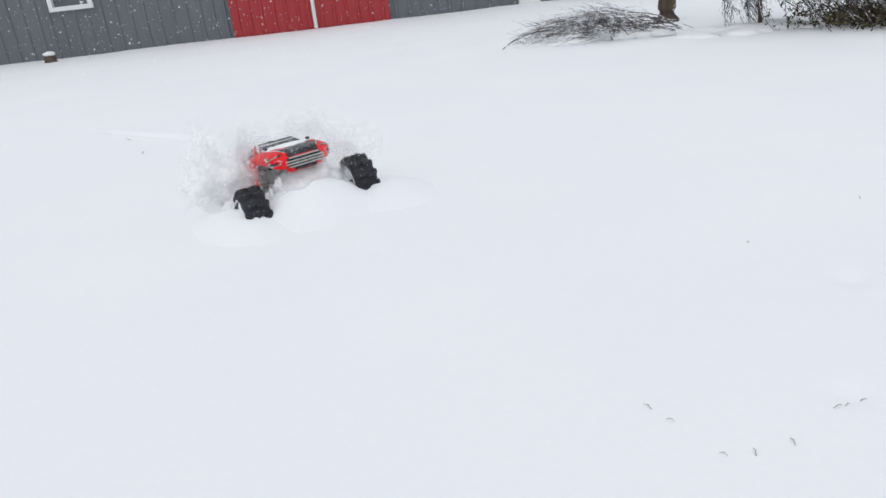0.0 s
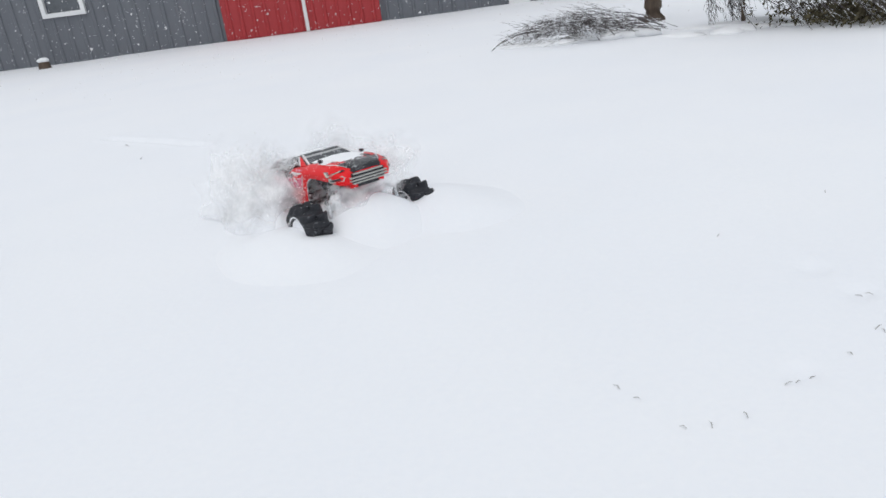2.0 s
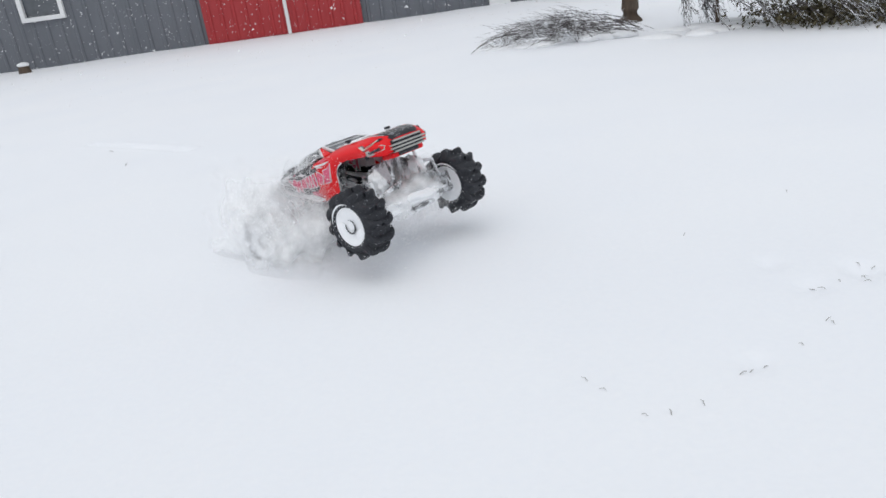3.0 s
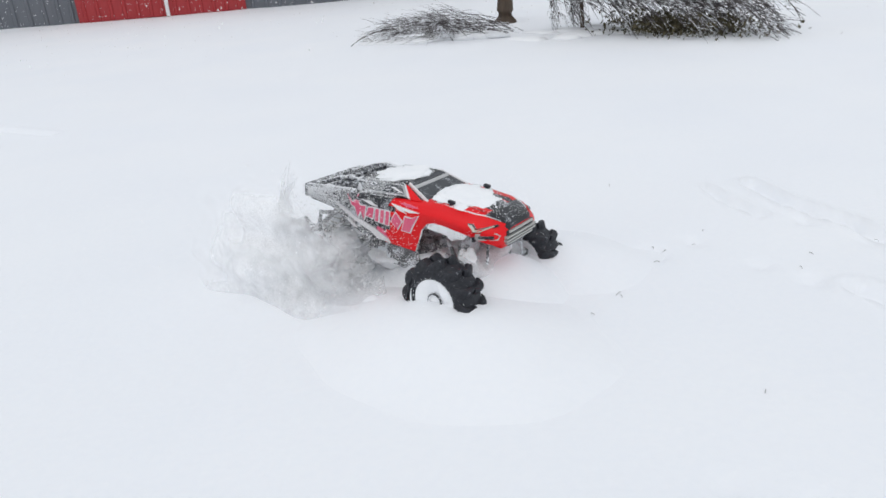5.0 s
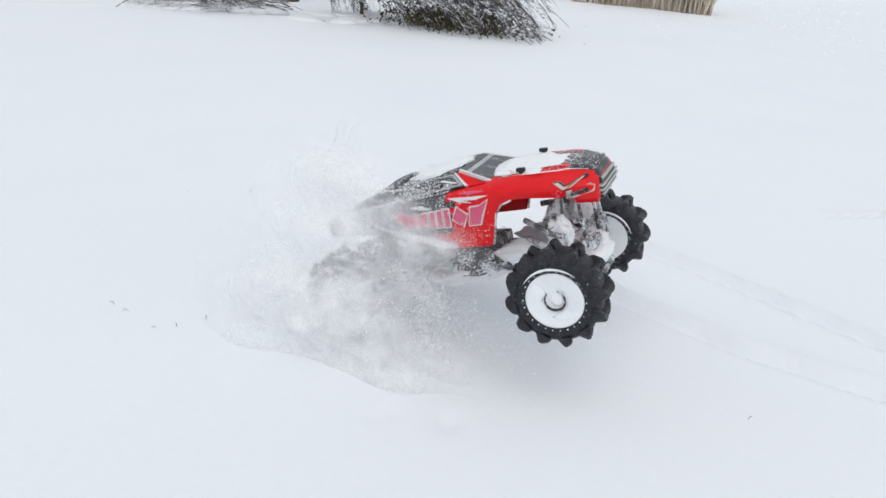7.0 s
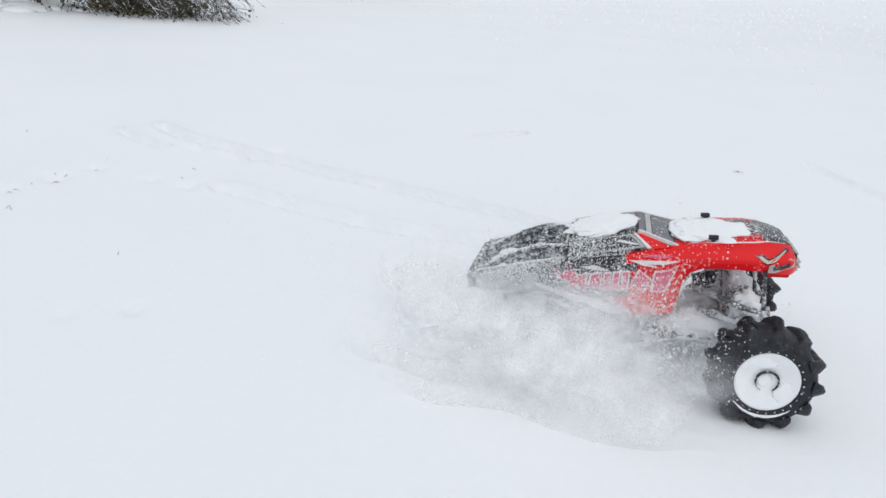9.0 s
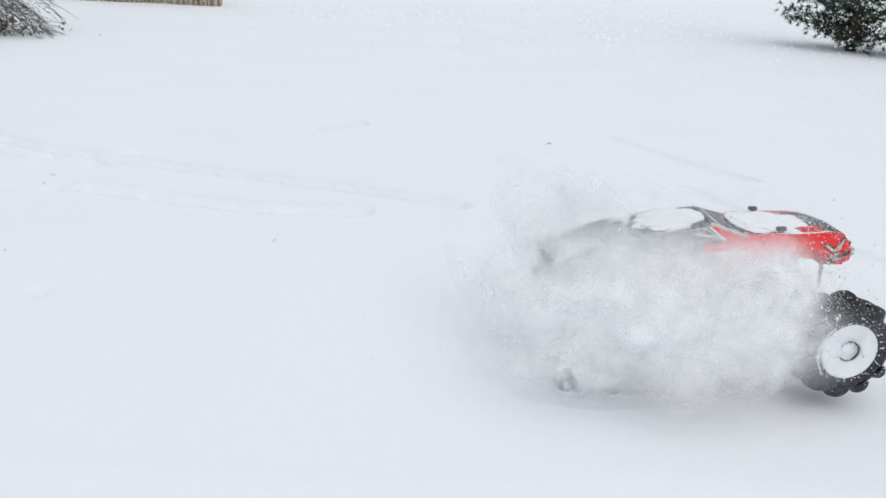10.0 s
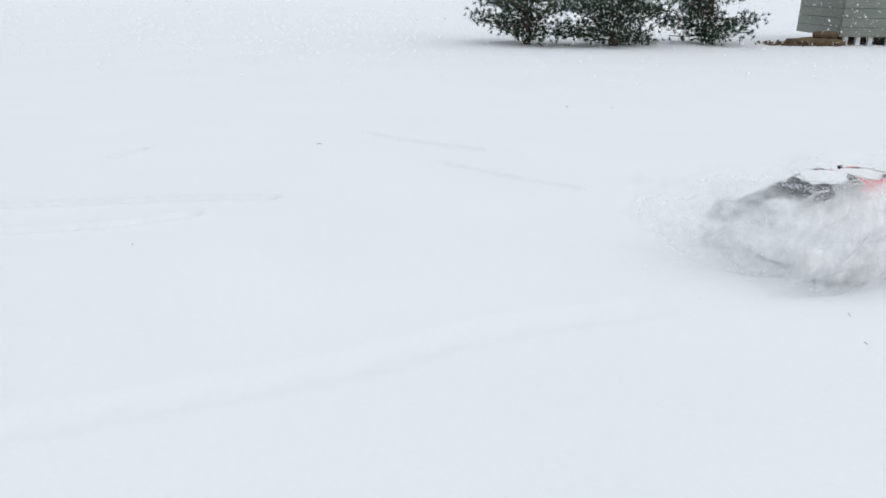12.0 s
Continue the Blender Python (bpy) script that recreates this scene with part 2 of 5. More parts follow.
# ---- the truck's way: seconds, place, heading, nose up, lean ----
TRUCK = [
    (0, -0.561, 2.710, -0.129, -60.9, 7.5, 2.9),
    (0.5, -0.524, 2.664, -0.115, -58.5, 6.4, 0.5),
    (1, -0.487, 2.619, -0.102, -56.1, 5.3, -1.9),
    (1.5, -0.418, 2.510, -0.103, -55.2, 4.1, -1.2),
    (2, -0.350, 2.401, -0.104, -54.3, 2.9, -0.4),
    (2.5, -0.249, 2.313, -0.080, -51.5, 11.5, 0.2),
    (3, -0.130, 2.022, 0.010, -45.2, 14.8, 0.2),
    (4, 0.115, 1.730, 0.000, -46.5, 2.0, -1.5),
    (5, 0.393, 1.452, -0.035, -48.1, -8.3, -2.6),
    (5.5, 0.598, 1.387, -0.065, -48.4, 6.9, 0.7),
    (6, 0.742, 1.127, 0.003, -48.5, 11.7, 1.2),
    (6.5, 0.923, 0.906, 0.045, -49.3, 17.0, 0.6),
    (7, 1.108, 0.682, 0.069, -50.1, 15.8, 0.9),
    (7.5, 1.304, 0.480, 0.044, -53.0, 8.2, -2.7),
    (8.5, 1.520, -0.085, -0.020, -58.0, 6.0, -3.0),
    (9.5, 1.595, -0.697, -0.080, -63.0, 9.3, -3.6),
    (10, 1.506, -0.957, -0.030, -63.8, 4.2, -3.3),
    (10.5, 1.570, -1.185, -0.078, -53.1, 0.7, -0.1),
    (11, 1.626, -1.506, -0.082, -50.1, -2.1, -0.1),
    (11.5, 1.696, -1.892, -0.066, -54.7, 1.6, -1.0),
    (12, 1.740, -2.185, -0.068, -55.7, -1.2, -0.9),
]
# seconds, steering, and the travel of the near front, far front and near rear wheel
TRAVEL = [
    (0, -2.9, 0.015, 0.016, 0.009),
    (0.5, -0.7, 0.012, 0.010, 0.005),
    (1, 1.5, 0.010, 0.003, 0.001),
    (1.5, -0.9, 0.011, -0.004, 0.001),
    (2, -3.3, 0.013, -0.011, 0.001),
    (2.5, 3.8, 0.021, -0.020, 0.022),
    (3, -0.1, -0.005, -0.004, -0.003),
    (4, -1.0, 0.012, 0.000, 0.000),
    (5, -1.5, 0.038, 0.004, -0.020),
    (5.5, 0.8, 0.013, -0.043, -0.003),
    (6, 0.5, -0.016, -0.019, -0.003),
    (6.5, 3.9, -0.017, -0.018, -0.011),
    (7, 2.6, 0.003, -0.030, 0.003),
    (7.5, -1.5, -0.003, -0.028, -0.016),
    (8.5, 2.0, 0.000, 0.000, 0.000),
    (9.5, 5.1, 0.001, 0.000, 0.014),
    (10, 7.9, 0.017, 0.000, -0.007),
    (10.5, 0.1, 0.009, 0.001, 0.007),
    (11, 1.6, 0.014, 0.009, 0.005),
    (11.5, 0.0, 0.000, -0.000, 0.003),
    (12, 0.0, -0.000, 0.001, 0.001),
]


def truck_at(t):
    c = [np.interp(t, [r[0] for r in TRUCK], [r[k] for r in TRUCK]) for k in range(1, 7)]
    return c


# ---- the snow field ----
RUTS = [  # older wheel tracks: width, depth, way
    (0.030, 0.032, [(1.66, 1.77), (1.65, 1.58), (1.73, 1.32), (1.80, 0.92), (1.91, 0.58), (1.99, 0.26), (2.06, -0.1)]),
    (0.034, 0.026, [(1.44, 0.98), (1.52, 0.66), (1.63, 0.39), (1.79, 0.12)]),
    (0.025, 0.022, [(3.56, -0.18), (3.40, -0.42), (3.27, -0.64), (3.12, -0.92)]),
    (0.022, 0.018, [(2.82, -0.74), (2.72, -0.88), (2.55, -1.12), (2.40, -1.40)]),
    (0.035, 0.020, [(-1.96, 4.51), (-1.72, 4.34), (-1.49, 4.19), (-1.21, 3.93)]),
    (0.020, 0.022, [(2.69, 0.96), (2.93, 0.89)]),
    (0.022, 0.020, [(1.51, 1.80), (1.49, 1.66), (1.52, 1.50)]),
    (0.05, 0.006, [(0.38, -0.16), (0.57, -0.54), (0.70, -0.75), (0.90, -1.02), (1.03, -1.27), (1.14, -1.52)]),
]
DENTS = [(0.85, 0.37, 0.020, 0.02), (0.74, 0.44, 0.020, 0.010), (1.62, 1.42, 0.035, 0.02), (1.73, 1.36, 0.03, 0.02), (1.84, 1.24, 0.03, 0.018), (1.08, 1.34, 0.04, 0.02), (0.93, 1.29, 0.03, 0.014), (1.22, 1.38, 0.03, 0.016), (0.66, 1.02, 0.03, 0.012), (0.90, 1.44, 0.03, 0.012), (1.70, 1.24, 0.05, 0.02), (1.30, 1.18, 0.03, 0.015), (1.36, 1.06, 0.03, 0.015)]


def graded(lo, hi, step, far):
    out, s, x = list(np.arange(lo, hi, step)), step, hi
    while x < far:
        out.append(x)
        s *= 1.12
        x += s
    pre, s, x = [], step, lo - step
    while x > -far:
        pre.append(x)
        s *= 1.12
        x -= s
    return np.array(pre[::-1] + out)


def ground_z(X, Y):
    Z = 0.008 * np.sin(1.7 * X + 0.9 * Y) * np.cos(1.1 * Y - 0.4 * X) + 0.004 * np.sin(5.1 * X - 3.3 * Y + 1) * np.sin(4.2 * Y + 2.0 * X)
    for w, d, way in RUTS:
        best = np.full(X.shape, 1e9)
        for (ax, ay), (bx, by) in zip(way, way[1:]):
            k = np.clip(((X - ax) * (bx - ax) + (Y - ay) * (by - ay)) / ((bx - ax) ** 2 + (by - ay) ** 2), 0, 1)
            best = np.minimum(best, np.hypot(X - ax - k * (bx - ax), Y - ay - k * (by - ay)))
        q = best / w
        edge = 1 + 0.35 * np.sin(37 * X + 23 * Y) * np.sin(29 * Y - 11 * X)
        Z = Z - d * edge * np.exp(-q ** 4) + 0.35 * d * np.exp(-((q - 1.6) / 0.5) ** 2)
    for x, y, r, d in DENTS:
        Z = Z - d * np.exp(-((X - x) ** 2 + (Y - y) ** 2) / r ** 2 * (1 + 0.3 * np.sin(40 * X)))
    return Z


xs, ys = graded(-2.1, 4.0, 0.018, 900), graded(-2.2, 4.7, 0.018, 900)
GX, GY = np.meshgrid(xs, ys, indexing="ij")
GZ = ground_z(GX, GY)
nx, ny = GX.shape
gv = np.stack([GX, GY, GZ], -1).reshape(-1, 3)
ii = (np.arange(nx - 1)[:, None] * ny + np.arange(ny - 1)[None]).ravel()
gf = np.stack([ii, ii + ny, ii + ny + 1, ii + 1], -1)
gm = bpy.data.meshes.new("ground")
gm.from_pydata(gv.tolist(), [], gf.tolist())
gm.polygons.foreach_set("use_smooth", [True] * len(gm.polygons))
gm.materials.append(SNOW)
tagged(new("ground", gm), "smooth deep fresh snow with a few old wheel tracks", "snow", kind="structure")


# ---- the barn ----
def barn():
    b = tagged(empty("barn", pose(0, 12.73, 0, 0, 0, 1.7)), "long grey metal barn with red sliding doors in snow", "barn")
    X0, X1, H = -9.6, 4.4, 2.9
    wx0, wx1, wz0, wz1 = -5.86, -5.20, 0.74, 1.62
    dx0, dx1, dh = -3.03, -0.43, 2.35
    for a, c, z0, z1 in ((X0, wx0, -0.1, H), (wx0, wx1, -0.1, wz0), (wx0, wx1, wz1, H), (wx1, dx0, -0.1, H), (dx0, dx1, dh, H), (dx1, X1, -0.1, H)):
        part("wall", box(bmesh.new(), a, c, 0.03, 0.18, z0, z1), SIDING, b)
    part("wall", box(bmesh.new(), X0, X0 + 0.15, 0.18, 7.0, -0.1, H), SIDING, b)
    part("wall", box(bmesh.new(), X1 - 0.15, X1, 0.18, 7.0, -0.1, H), SIDING, b)
    part("wall", box(bmesh.new(), X0 + 0.15, X1 - 0.15, 6.85, 7.0, -0.1, H), SIDING, b)
    part("floor_slab", box(bmesh.new(), X0, X1, 0.2, 6.8, -0.1, -0.03), ROOF, b)

    def sheet(w, z0, z1, mt, ribs):
        bm = bmesh.new()
        prof = [(0.0, 0.0)]
        for k in range(ribs):
            c = w * (k + 0.5) / ribs
            prof += [(c - 0.03, 0.0), (c - 0.016, -0.02), (c + 0.016, -0.02), (c + 0.03, 0.0)]
        prof += [(w - 0.004, 0.0)]
        lo = [bm.verts.new((x, y, z0)) for x, y in prof]
        hi = [bm.verts.new((x, y, z1)) for x, y in prof]
        for i in range(len(prof) - 1):
            bm.faces.new((lo[i], lo[i + 1], hi[i + 1], hi[i]))
        me = bpy.data.meshes.new("panel")
        bm.to_mesh(me)
        bm.free()
        me.materials.append(mt)
        return me

    cache = {}

    def panels(a, c, z0, z1, parent, mt=SIDING, y=0.026, step=0.9, ribs=4):
        x = a
        while x < c - 0.05:
            w = round(min(step, c - x), 3)
            key = (w, z0, z1, mt.name)
            if key not in cache:
                cache[key] = sheet(w, z0, z1, mt, max(1, round(ribs * w / step)))
            o = new("panel", cache[key])
            o.parent = parent
            o.location = (x, y, 0)
            x += w
    for a, c, z0, z1 in ((X0, wx0, -0.05, H), (wx0, wx1, -0.05, wz0), (wx0, wx1, wz1, H), (wx1, dx0, -0.05, H), (dx1, 1.74, -0.05, H), (2.12, X1, -0.05, H)):
        panels(a, c, z0, z1, b)
    # sliding doors, proud of the wall
    mid = (dx0 + dx1) / 2 + 0.06
    for a, c in ((dx0, mid - 0.02), (mid + 0.02, dx1)):
        d = part("door", box(bmesh.new(), a, c, -0.045, -0.012, 0.0, dh, 0.004), DOORRED, b, "red metal sliding door leaf, closed")
        panels(a + 0.01, c - 0.01, 0.02, dh - 0.02, d, DOORRED, -0.05, 0.6, 3)
    part("door_post", box(bmesh.new(), mid - 0.028, mid + 0.028, -0.085, -0.03, 0.0, dh, 0.004), TRIM, b, "white painted door post")
    part("door_rail", box(bmesh.new(), dx0 - 0.1, dx1 + 1.3, -0.07, 0.0, dh + 0.01, dh + 0.12, 0.01), TRIM, b)
    part("corner_post", box(bmesh.new(), 1.75, 2.11, -0.03, 0.025, -0.05, H, 0.006), TRIM, b, "white painted wall trim")
    # window
    w = part("window", box(bmesh.new(), wx0 + 0.05, wx1 - 0.05, 0.05, 0.062, wz0 + 0.05, wz1 - 0.05), PANE, b, "small window with a white frame")
    for a, c, z0, z1 in ((wx0 - 0.02, wx0 + 0.05, wz0 - 0.02, wz1 + 0.02), (wx1 - 0.05, wx1 + 0.02, wz0 - 0.02, wz1 + 0.02), (wx0 + 0.05, wx1 - 0.05, wz0 - 0.02, wz0 + 0.05), (wx0 + 0.05, wx1 - 0.05, wz1 - 0.05, wz1 + 0.02)):
        part("window_frame", box(bmesh.new(), a, c, -0.03, 0.07, z0, z1, 0.005), TRIM, w)
    part("window_bar", box(bmesh.new(), wx0 + 0.05, wx1 - 0.05, 0.02, 0.045, (wz0 + wz1) / 2 - 0.02, (wz0 + wz1) / 2 + 0.02), TRIM, w)
    # roof with snow
    for s in (0, 1):
        pts = [(-0.4, H - 0.02), (3.5, H + 1.5), (3.5, H + 1.62), (-0.4, H + 0.1)]
        if s:
            pts = [(7.0 - y, z) for y, z in pts]
        part("roof", prism(bmesh.new(), pts, X0 - 0.3, X1 + 0.3, "x"), ROOF, b)
        pts = [(y, z + 0.124) for y, z in pts[:2]] + [(y, z + 0.10) for y, z in pts[2:]]
        part("roof_snow", prism(bmesh.new(), pts, X0 - 0.3, X1 + 0.3, "x"), CAKED, b)
    for x in (X0, X1 - 0.15):
        part("gable", prism(bmesh.new(), [(0.03, H - 0.03), (6.97, H - 0.03), (3.5, H + 1.48)], x + 0.01, x + 0.14, "x"), SIDING, b)


barn()


def boulder():
    s = tagged(empty("stump", pose(-5.80, 11.95, 0)), "small snow-capped wooden stump beside the barn", "stump")
    part("trunk", tube(bmesh.new(), [(0, 0, -0.05), (0, 0, 0.03), (0, 0.005, 0.09), (0, 0.005, 0.10)], [0.11, 0.09, 0.08, 0.07], 10), BARK, s)
    part("snow_cap", blob(bmesh.new(), (0, 0, 0.12), (0.09, 0.09, 0.04), 0.2, 2), CAKED, s, "cap of snow", True)


boulder()


# ---- the bare tree ----
def bare_tree():
    rng = random.Random(4)
    t = tagged(empty("tree", pose(2.47, 7.42, 0)), "young bare tree with a dark brown trunk", "tree")
    bm = bmesh.new()
    pts = [(0, 0, -0.1), (0, 0, 0.02), (0.0, 0, 0.12), (0.01, 0, 0.5), (0.03, 0.02, 1.3), (0.0, 0.05, 2.4), (0.04, 0.0, 3.6)]
    tube(bm, pts, [0.15, 0.115, 0.088, 0.078, 0.07, 0.05, 0.015], 14)
    part("trunk", bm, BARK, t, "", True)
    for k in range(16):
        a, z = rng.uniform(0, 6.28), rng.uniform(1.3, 3.2)
        bm = bmesh.new()
        L = rng.uniform(0.6, 1.3)
        p = [(math.cos(a) * L * u, math.sin(a) * L * u, z + L * (0.7 * u + 0.15 * math.sin(5 * u + k))) for u in (0, 0.25, 0.5, 0.75, 1)]
        tube(bm, p, [0.022, 0.017, 0.012, 0.008, 0.003], 6)
        for j in range(6):
            q = Vector(p[rng.randint(1, 3)])
            d = Vector((rng.uniform(-1, 1), rng.uniform(-1, 1), rng.uniform(0.1, 1))).normalized() * rng.uniform(0.2, 0.5)
            tube(bm, [q, q + d * 0.5 + Vector((0, 0, 0.02)), q + d], [0.007, 0.005, 0.002], 4)
        part("limb", bm, BARK, t, "", True)


bare_tree()


def twig_path(rng, p0, p1, lift, wob, n=8):
    p0, p1 = Vector(p0), Vector(p1)
    o = Vector((rng.uniform(-1, 1), rng.uniform(-1, 1), rng.uniform(-0.3, 0.3))) * wob
    return [p0.lerp(p1, u) + Vector((0, 0, lift * 4 * u * (1 - u))) + o * math.sin(u * math.pi) + Vector((0, 0, 0.015 * math.sin(9 * u + o.x * 30))) for u in (k / (n - 1) for k in range(n))]


# ---- a pile of cut brush lying in the snow ----
def brush_pile():
    rng = random.Random(8)
    t = tagged(empty("brush_pile", pose(1.45, 6.42, 0)), "low pile of cut bare branches half buried in snow", "brush pile")
    a, b = Vector((0.72, -0.22, 0.03)), Vector((-0.66, 0.16, 0.0))
    for g in range(14):
        bm = bmesh.new()
        for k in range(6):
            u0, u1 = rng.uniform(-0.05, 0.45), rng.uniform(0.55, 1.0)
            side = Vector((0, rng.gauss(0, 0.14), 0))
            p0 = a.lerp(b, u0) + side + Vector((0, 0, rng.uniform(0.0, 0.10)))
            p1 = a.lerp(b, u1) + side * 1.4 + Vector((0, 0, rng.uniform(-0.03, 0.09)))
            r = rng.uniform(0.002, 0.0048)
            pts = twig_path(rng, p0, p1, rng.uniform(0.02, 0.19), 0.07)
            tube(bm, pts, [r * (1 - 0.75 * i / 7) for i in range(8)], 4)
            for j in range(5):
                q = pts[rng.randint(2, 6)]
                d = (b - a).normalized() * rng.uniform(0.05, 0.22) + Vector((0, rng.uniform(-0.08, 0.08), rng.uniform(-0.03, 0.10)))
                tube(bm, [q, q + d * 0.5 + Vector((0, 0, 0.012)), q + d], [r * 0.5, r * 0.4, r * 0.2], 3)
        part("branch", bm, TWIG, t)
    bm = bmesh.new()
    tube(bm, [Vector((-0.30, 0.1, 0.13)), Vector((-0.5, 0.12, 0.11)), Vector((-0.66, 0.12, 0.05)), Vector((-0.76, 0.08, -0.01))], [0.006, 0.006, 0.005, 0.003], 5)
    part("branch", bm, TWIG, t)
    bm = bmesh.new()
    for k in range(9):
        u = k / 8
        blob(bm, a.lerp(b, 0.1 + 0.8 * u) + Vector((0, rng.uniform(-0.1, 0.15), 0.0)), (0.13, 0.13, rng.uniform(0.02, 0.055)), 0.3, 2, 2, k)
    tagged(part("snow_clump", bm, CAKED, t, "snow caught among the branches", True), kind="stuff")


brush_pile()


# ---- the weeping shrub ----
def shrub():
    rng = random.Random(15)
    t = tagged(empty("shrub", pose(3.22, 5.70, 0, 0, 0, -52)), "wide dark weeping shrub with bare drooping twigs dusted with snow", "shrub")
    for g in range(12):
        bm = bmesh.new()
        for k in range(30):
            x0 = rng.uniform(-0.92, 0.55) if rng.random() < 0.8 else rng.uniform(-0.95, -0.75)
            z0 = rng.uniform(0.30, 1.15) - 0.25 * max(0.0, x0)
            y0, L = rng.gauss(0, 0.20), rng.uniform(0.35, 0.95)
            reach = 0.12 if x0 < -0.82 and rng.random() < 0.6 else L
            end = Vector((min(1.15, x0 + reach), y0 * 1.2 + rng.gauss(0, 0.08), max(0.04, z0 - L * rng.uniform(0.45, 0.75))))
            top = Vector((x0, y0, z0))
            root = Vector((-0.80 + rng.uniform(-0.05, 0.05), y0 * 0.3, max(z0 + 0.1, 0.9)))
            wave = rng.uniform(0, 6)
            pts = [root.lerp(top, 0.5) + Vector((0, 0, 0.12)), top] + [top.lerp(end, u) + Vector((0.02 * math.sin(9 * u + wave), 0.02 * math.cos(7 * u + wave), 0.10 * math.sin(math.pi * u) * (1 if reach > 0.2 else -0.3) + 0.012 * math.sin(13 * u + wave))) for u in (0.2, 0.4, 0.6, 0.8, 1.0)]
            r = rng.uniform(0.0035, 0.0085)
            tube(bm, pts, [r * 1.3, r * 1.1, r, r * 0.85, r * 0.7, r * 0.5, r * 0.25], 4)
            for j in range(12):
                i = rng.randint(1, 5)
                q = pts[i].lerp(pts[i + 1], rng.random())
                d = (end - top).normalized() * rng.uniform(0.06, 0.20) + Vector((rng.uniform(-0.03, 0.06), rng.uniform(-0.07, 0.07), rng.uniform(-0.09, 0.05)))
                tube(bm, [q, q + d * 0.5 + Vector((0, 0, 0.012)), q + d], [r * 0.5, r * 0.4, r * 0.2], 3)
        part("bough", bm, TWIG, t)
    bm = bmesh.new()
    tube(bm, [(-0.62, 0.02, -0.05), (-0.64, 0.02, 0.3), (-0.68, 0.0, 0.8), (-0.70, 0, 1.25)], [0.020, 0.017, 0.015, 0.012], 8)
    part("stem", bm, BARK, t, "", True)
    pts = rng_points(np.random.default_rng(3), 2300, (0.34, 0.0, 0.07), (0.30, 0.16, 0.055))
    pts[:, 2] = np.abs(pts[:, 2])
    o = specks("dead_leaves", pts, np.random.default_rng(5).uniform(0.008, 0.022, len(pts)), OLIVE, np.random.default_rng(6), 1.8)
    o.parent = t
    tagged(o, "olive-brown leaf litter inside the shrub", kind="stuff")
    bm = bmesh.new()
    for k in range(22):
        blob(bm, (rng.uniform(-0.95, 0.75), rng.gauss(0.02, 0.2), 0.0), (rng.uniform(0.1, 0.22), 0.12, rng.uniform(0.015, 0.035)), 0.3, 2, 2, k)
    for k in range(40):
        blob(bm, (rng.gauss(0.0, 0.40), rng.gauss(0, 0.2), rng.uniform(0.25, 0.55)), (rng.uniform(0.015, 0.035), 0.02, rng.uniform(0.004, 0.009)), 0.4, 2, 2, k)
    tagged(part("snow_clump", bm, CAKED, t, "snow lying on the twigs", True), kind="stuff")


def rng_points(rng, n, c, s):
    return rng.normal(0, 1, (n, 3)) * np.array(s) + np.array(c)


shrub()


# ---- the dry reeds ----
def reeds():
    rng = random.Random(22)
    t = tagged(empty("reed_bed", pose(7.55, 7.65, 0, 0, 0, -46)), "bed of tall dry tan reeds standing in snow", "reeds")
    for g in range(8):
        bm = bmesh.new()
        for k in range(330):
            x, y = rng.uniform(-0.95, 0.92), rng.uniform(-0.28, 0.35)
            h, lean = rng.uniform(0.35, 1.2) * (0.45 if abs(x) > 0.8 else 1.0), rng.gauss(0, 0.16)
            w = rng.uniform(0.004, 0.010)
            a = rng.uniform(0, 3.14)
            c, s = math.cos(a) * w, math.sin(a) * w
            p = [(x, y, -0.05), (x + lean * 0.3 * h, y, h * 0.5), (x + lean * h + rng.gauss(0, 0.04), y + rng.gauss(0, 0.06), h)]
            vs = [(bm.verts.new((q[0] - c * f, q[1] - s * f, q[2])), bm.verts.new((q[0] + c * f, q[1] + s * f, q[2]))) for q, f in zip(p, (1, 0.8, 0.25))]
            for i in (0, 1):
                bm.faces.new((vs[i][0], vs[i][1], vs[i + 1][1], vs[i + 1][0]))
        o = part("reed_tuft", bm, STRAW, t)
        tagged(o, kind="stuff")


reeds()


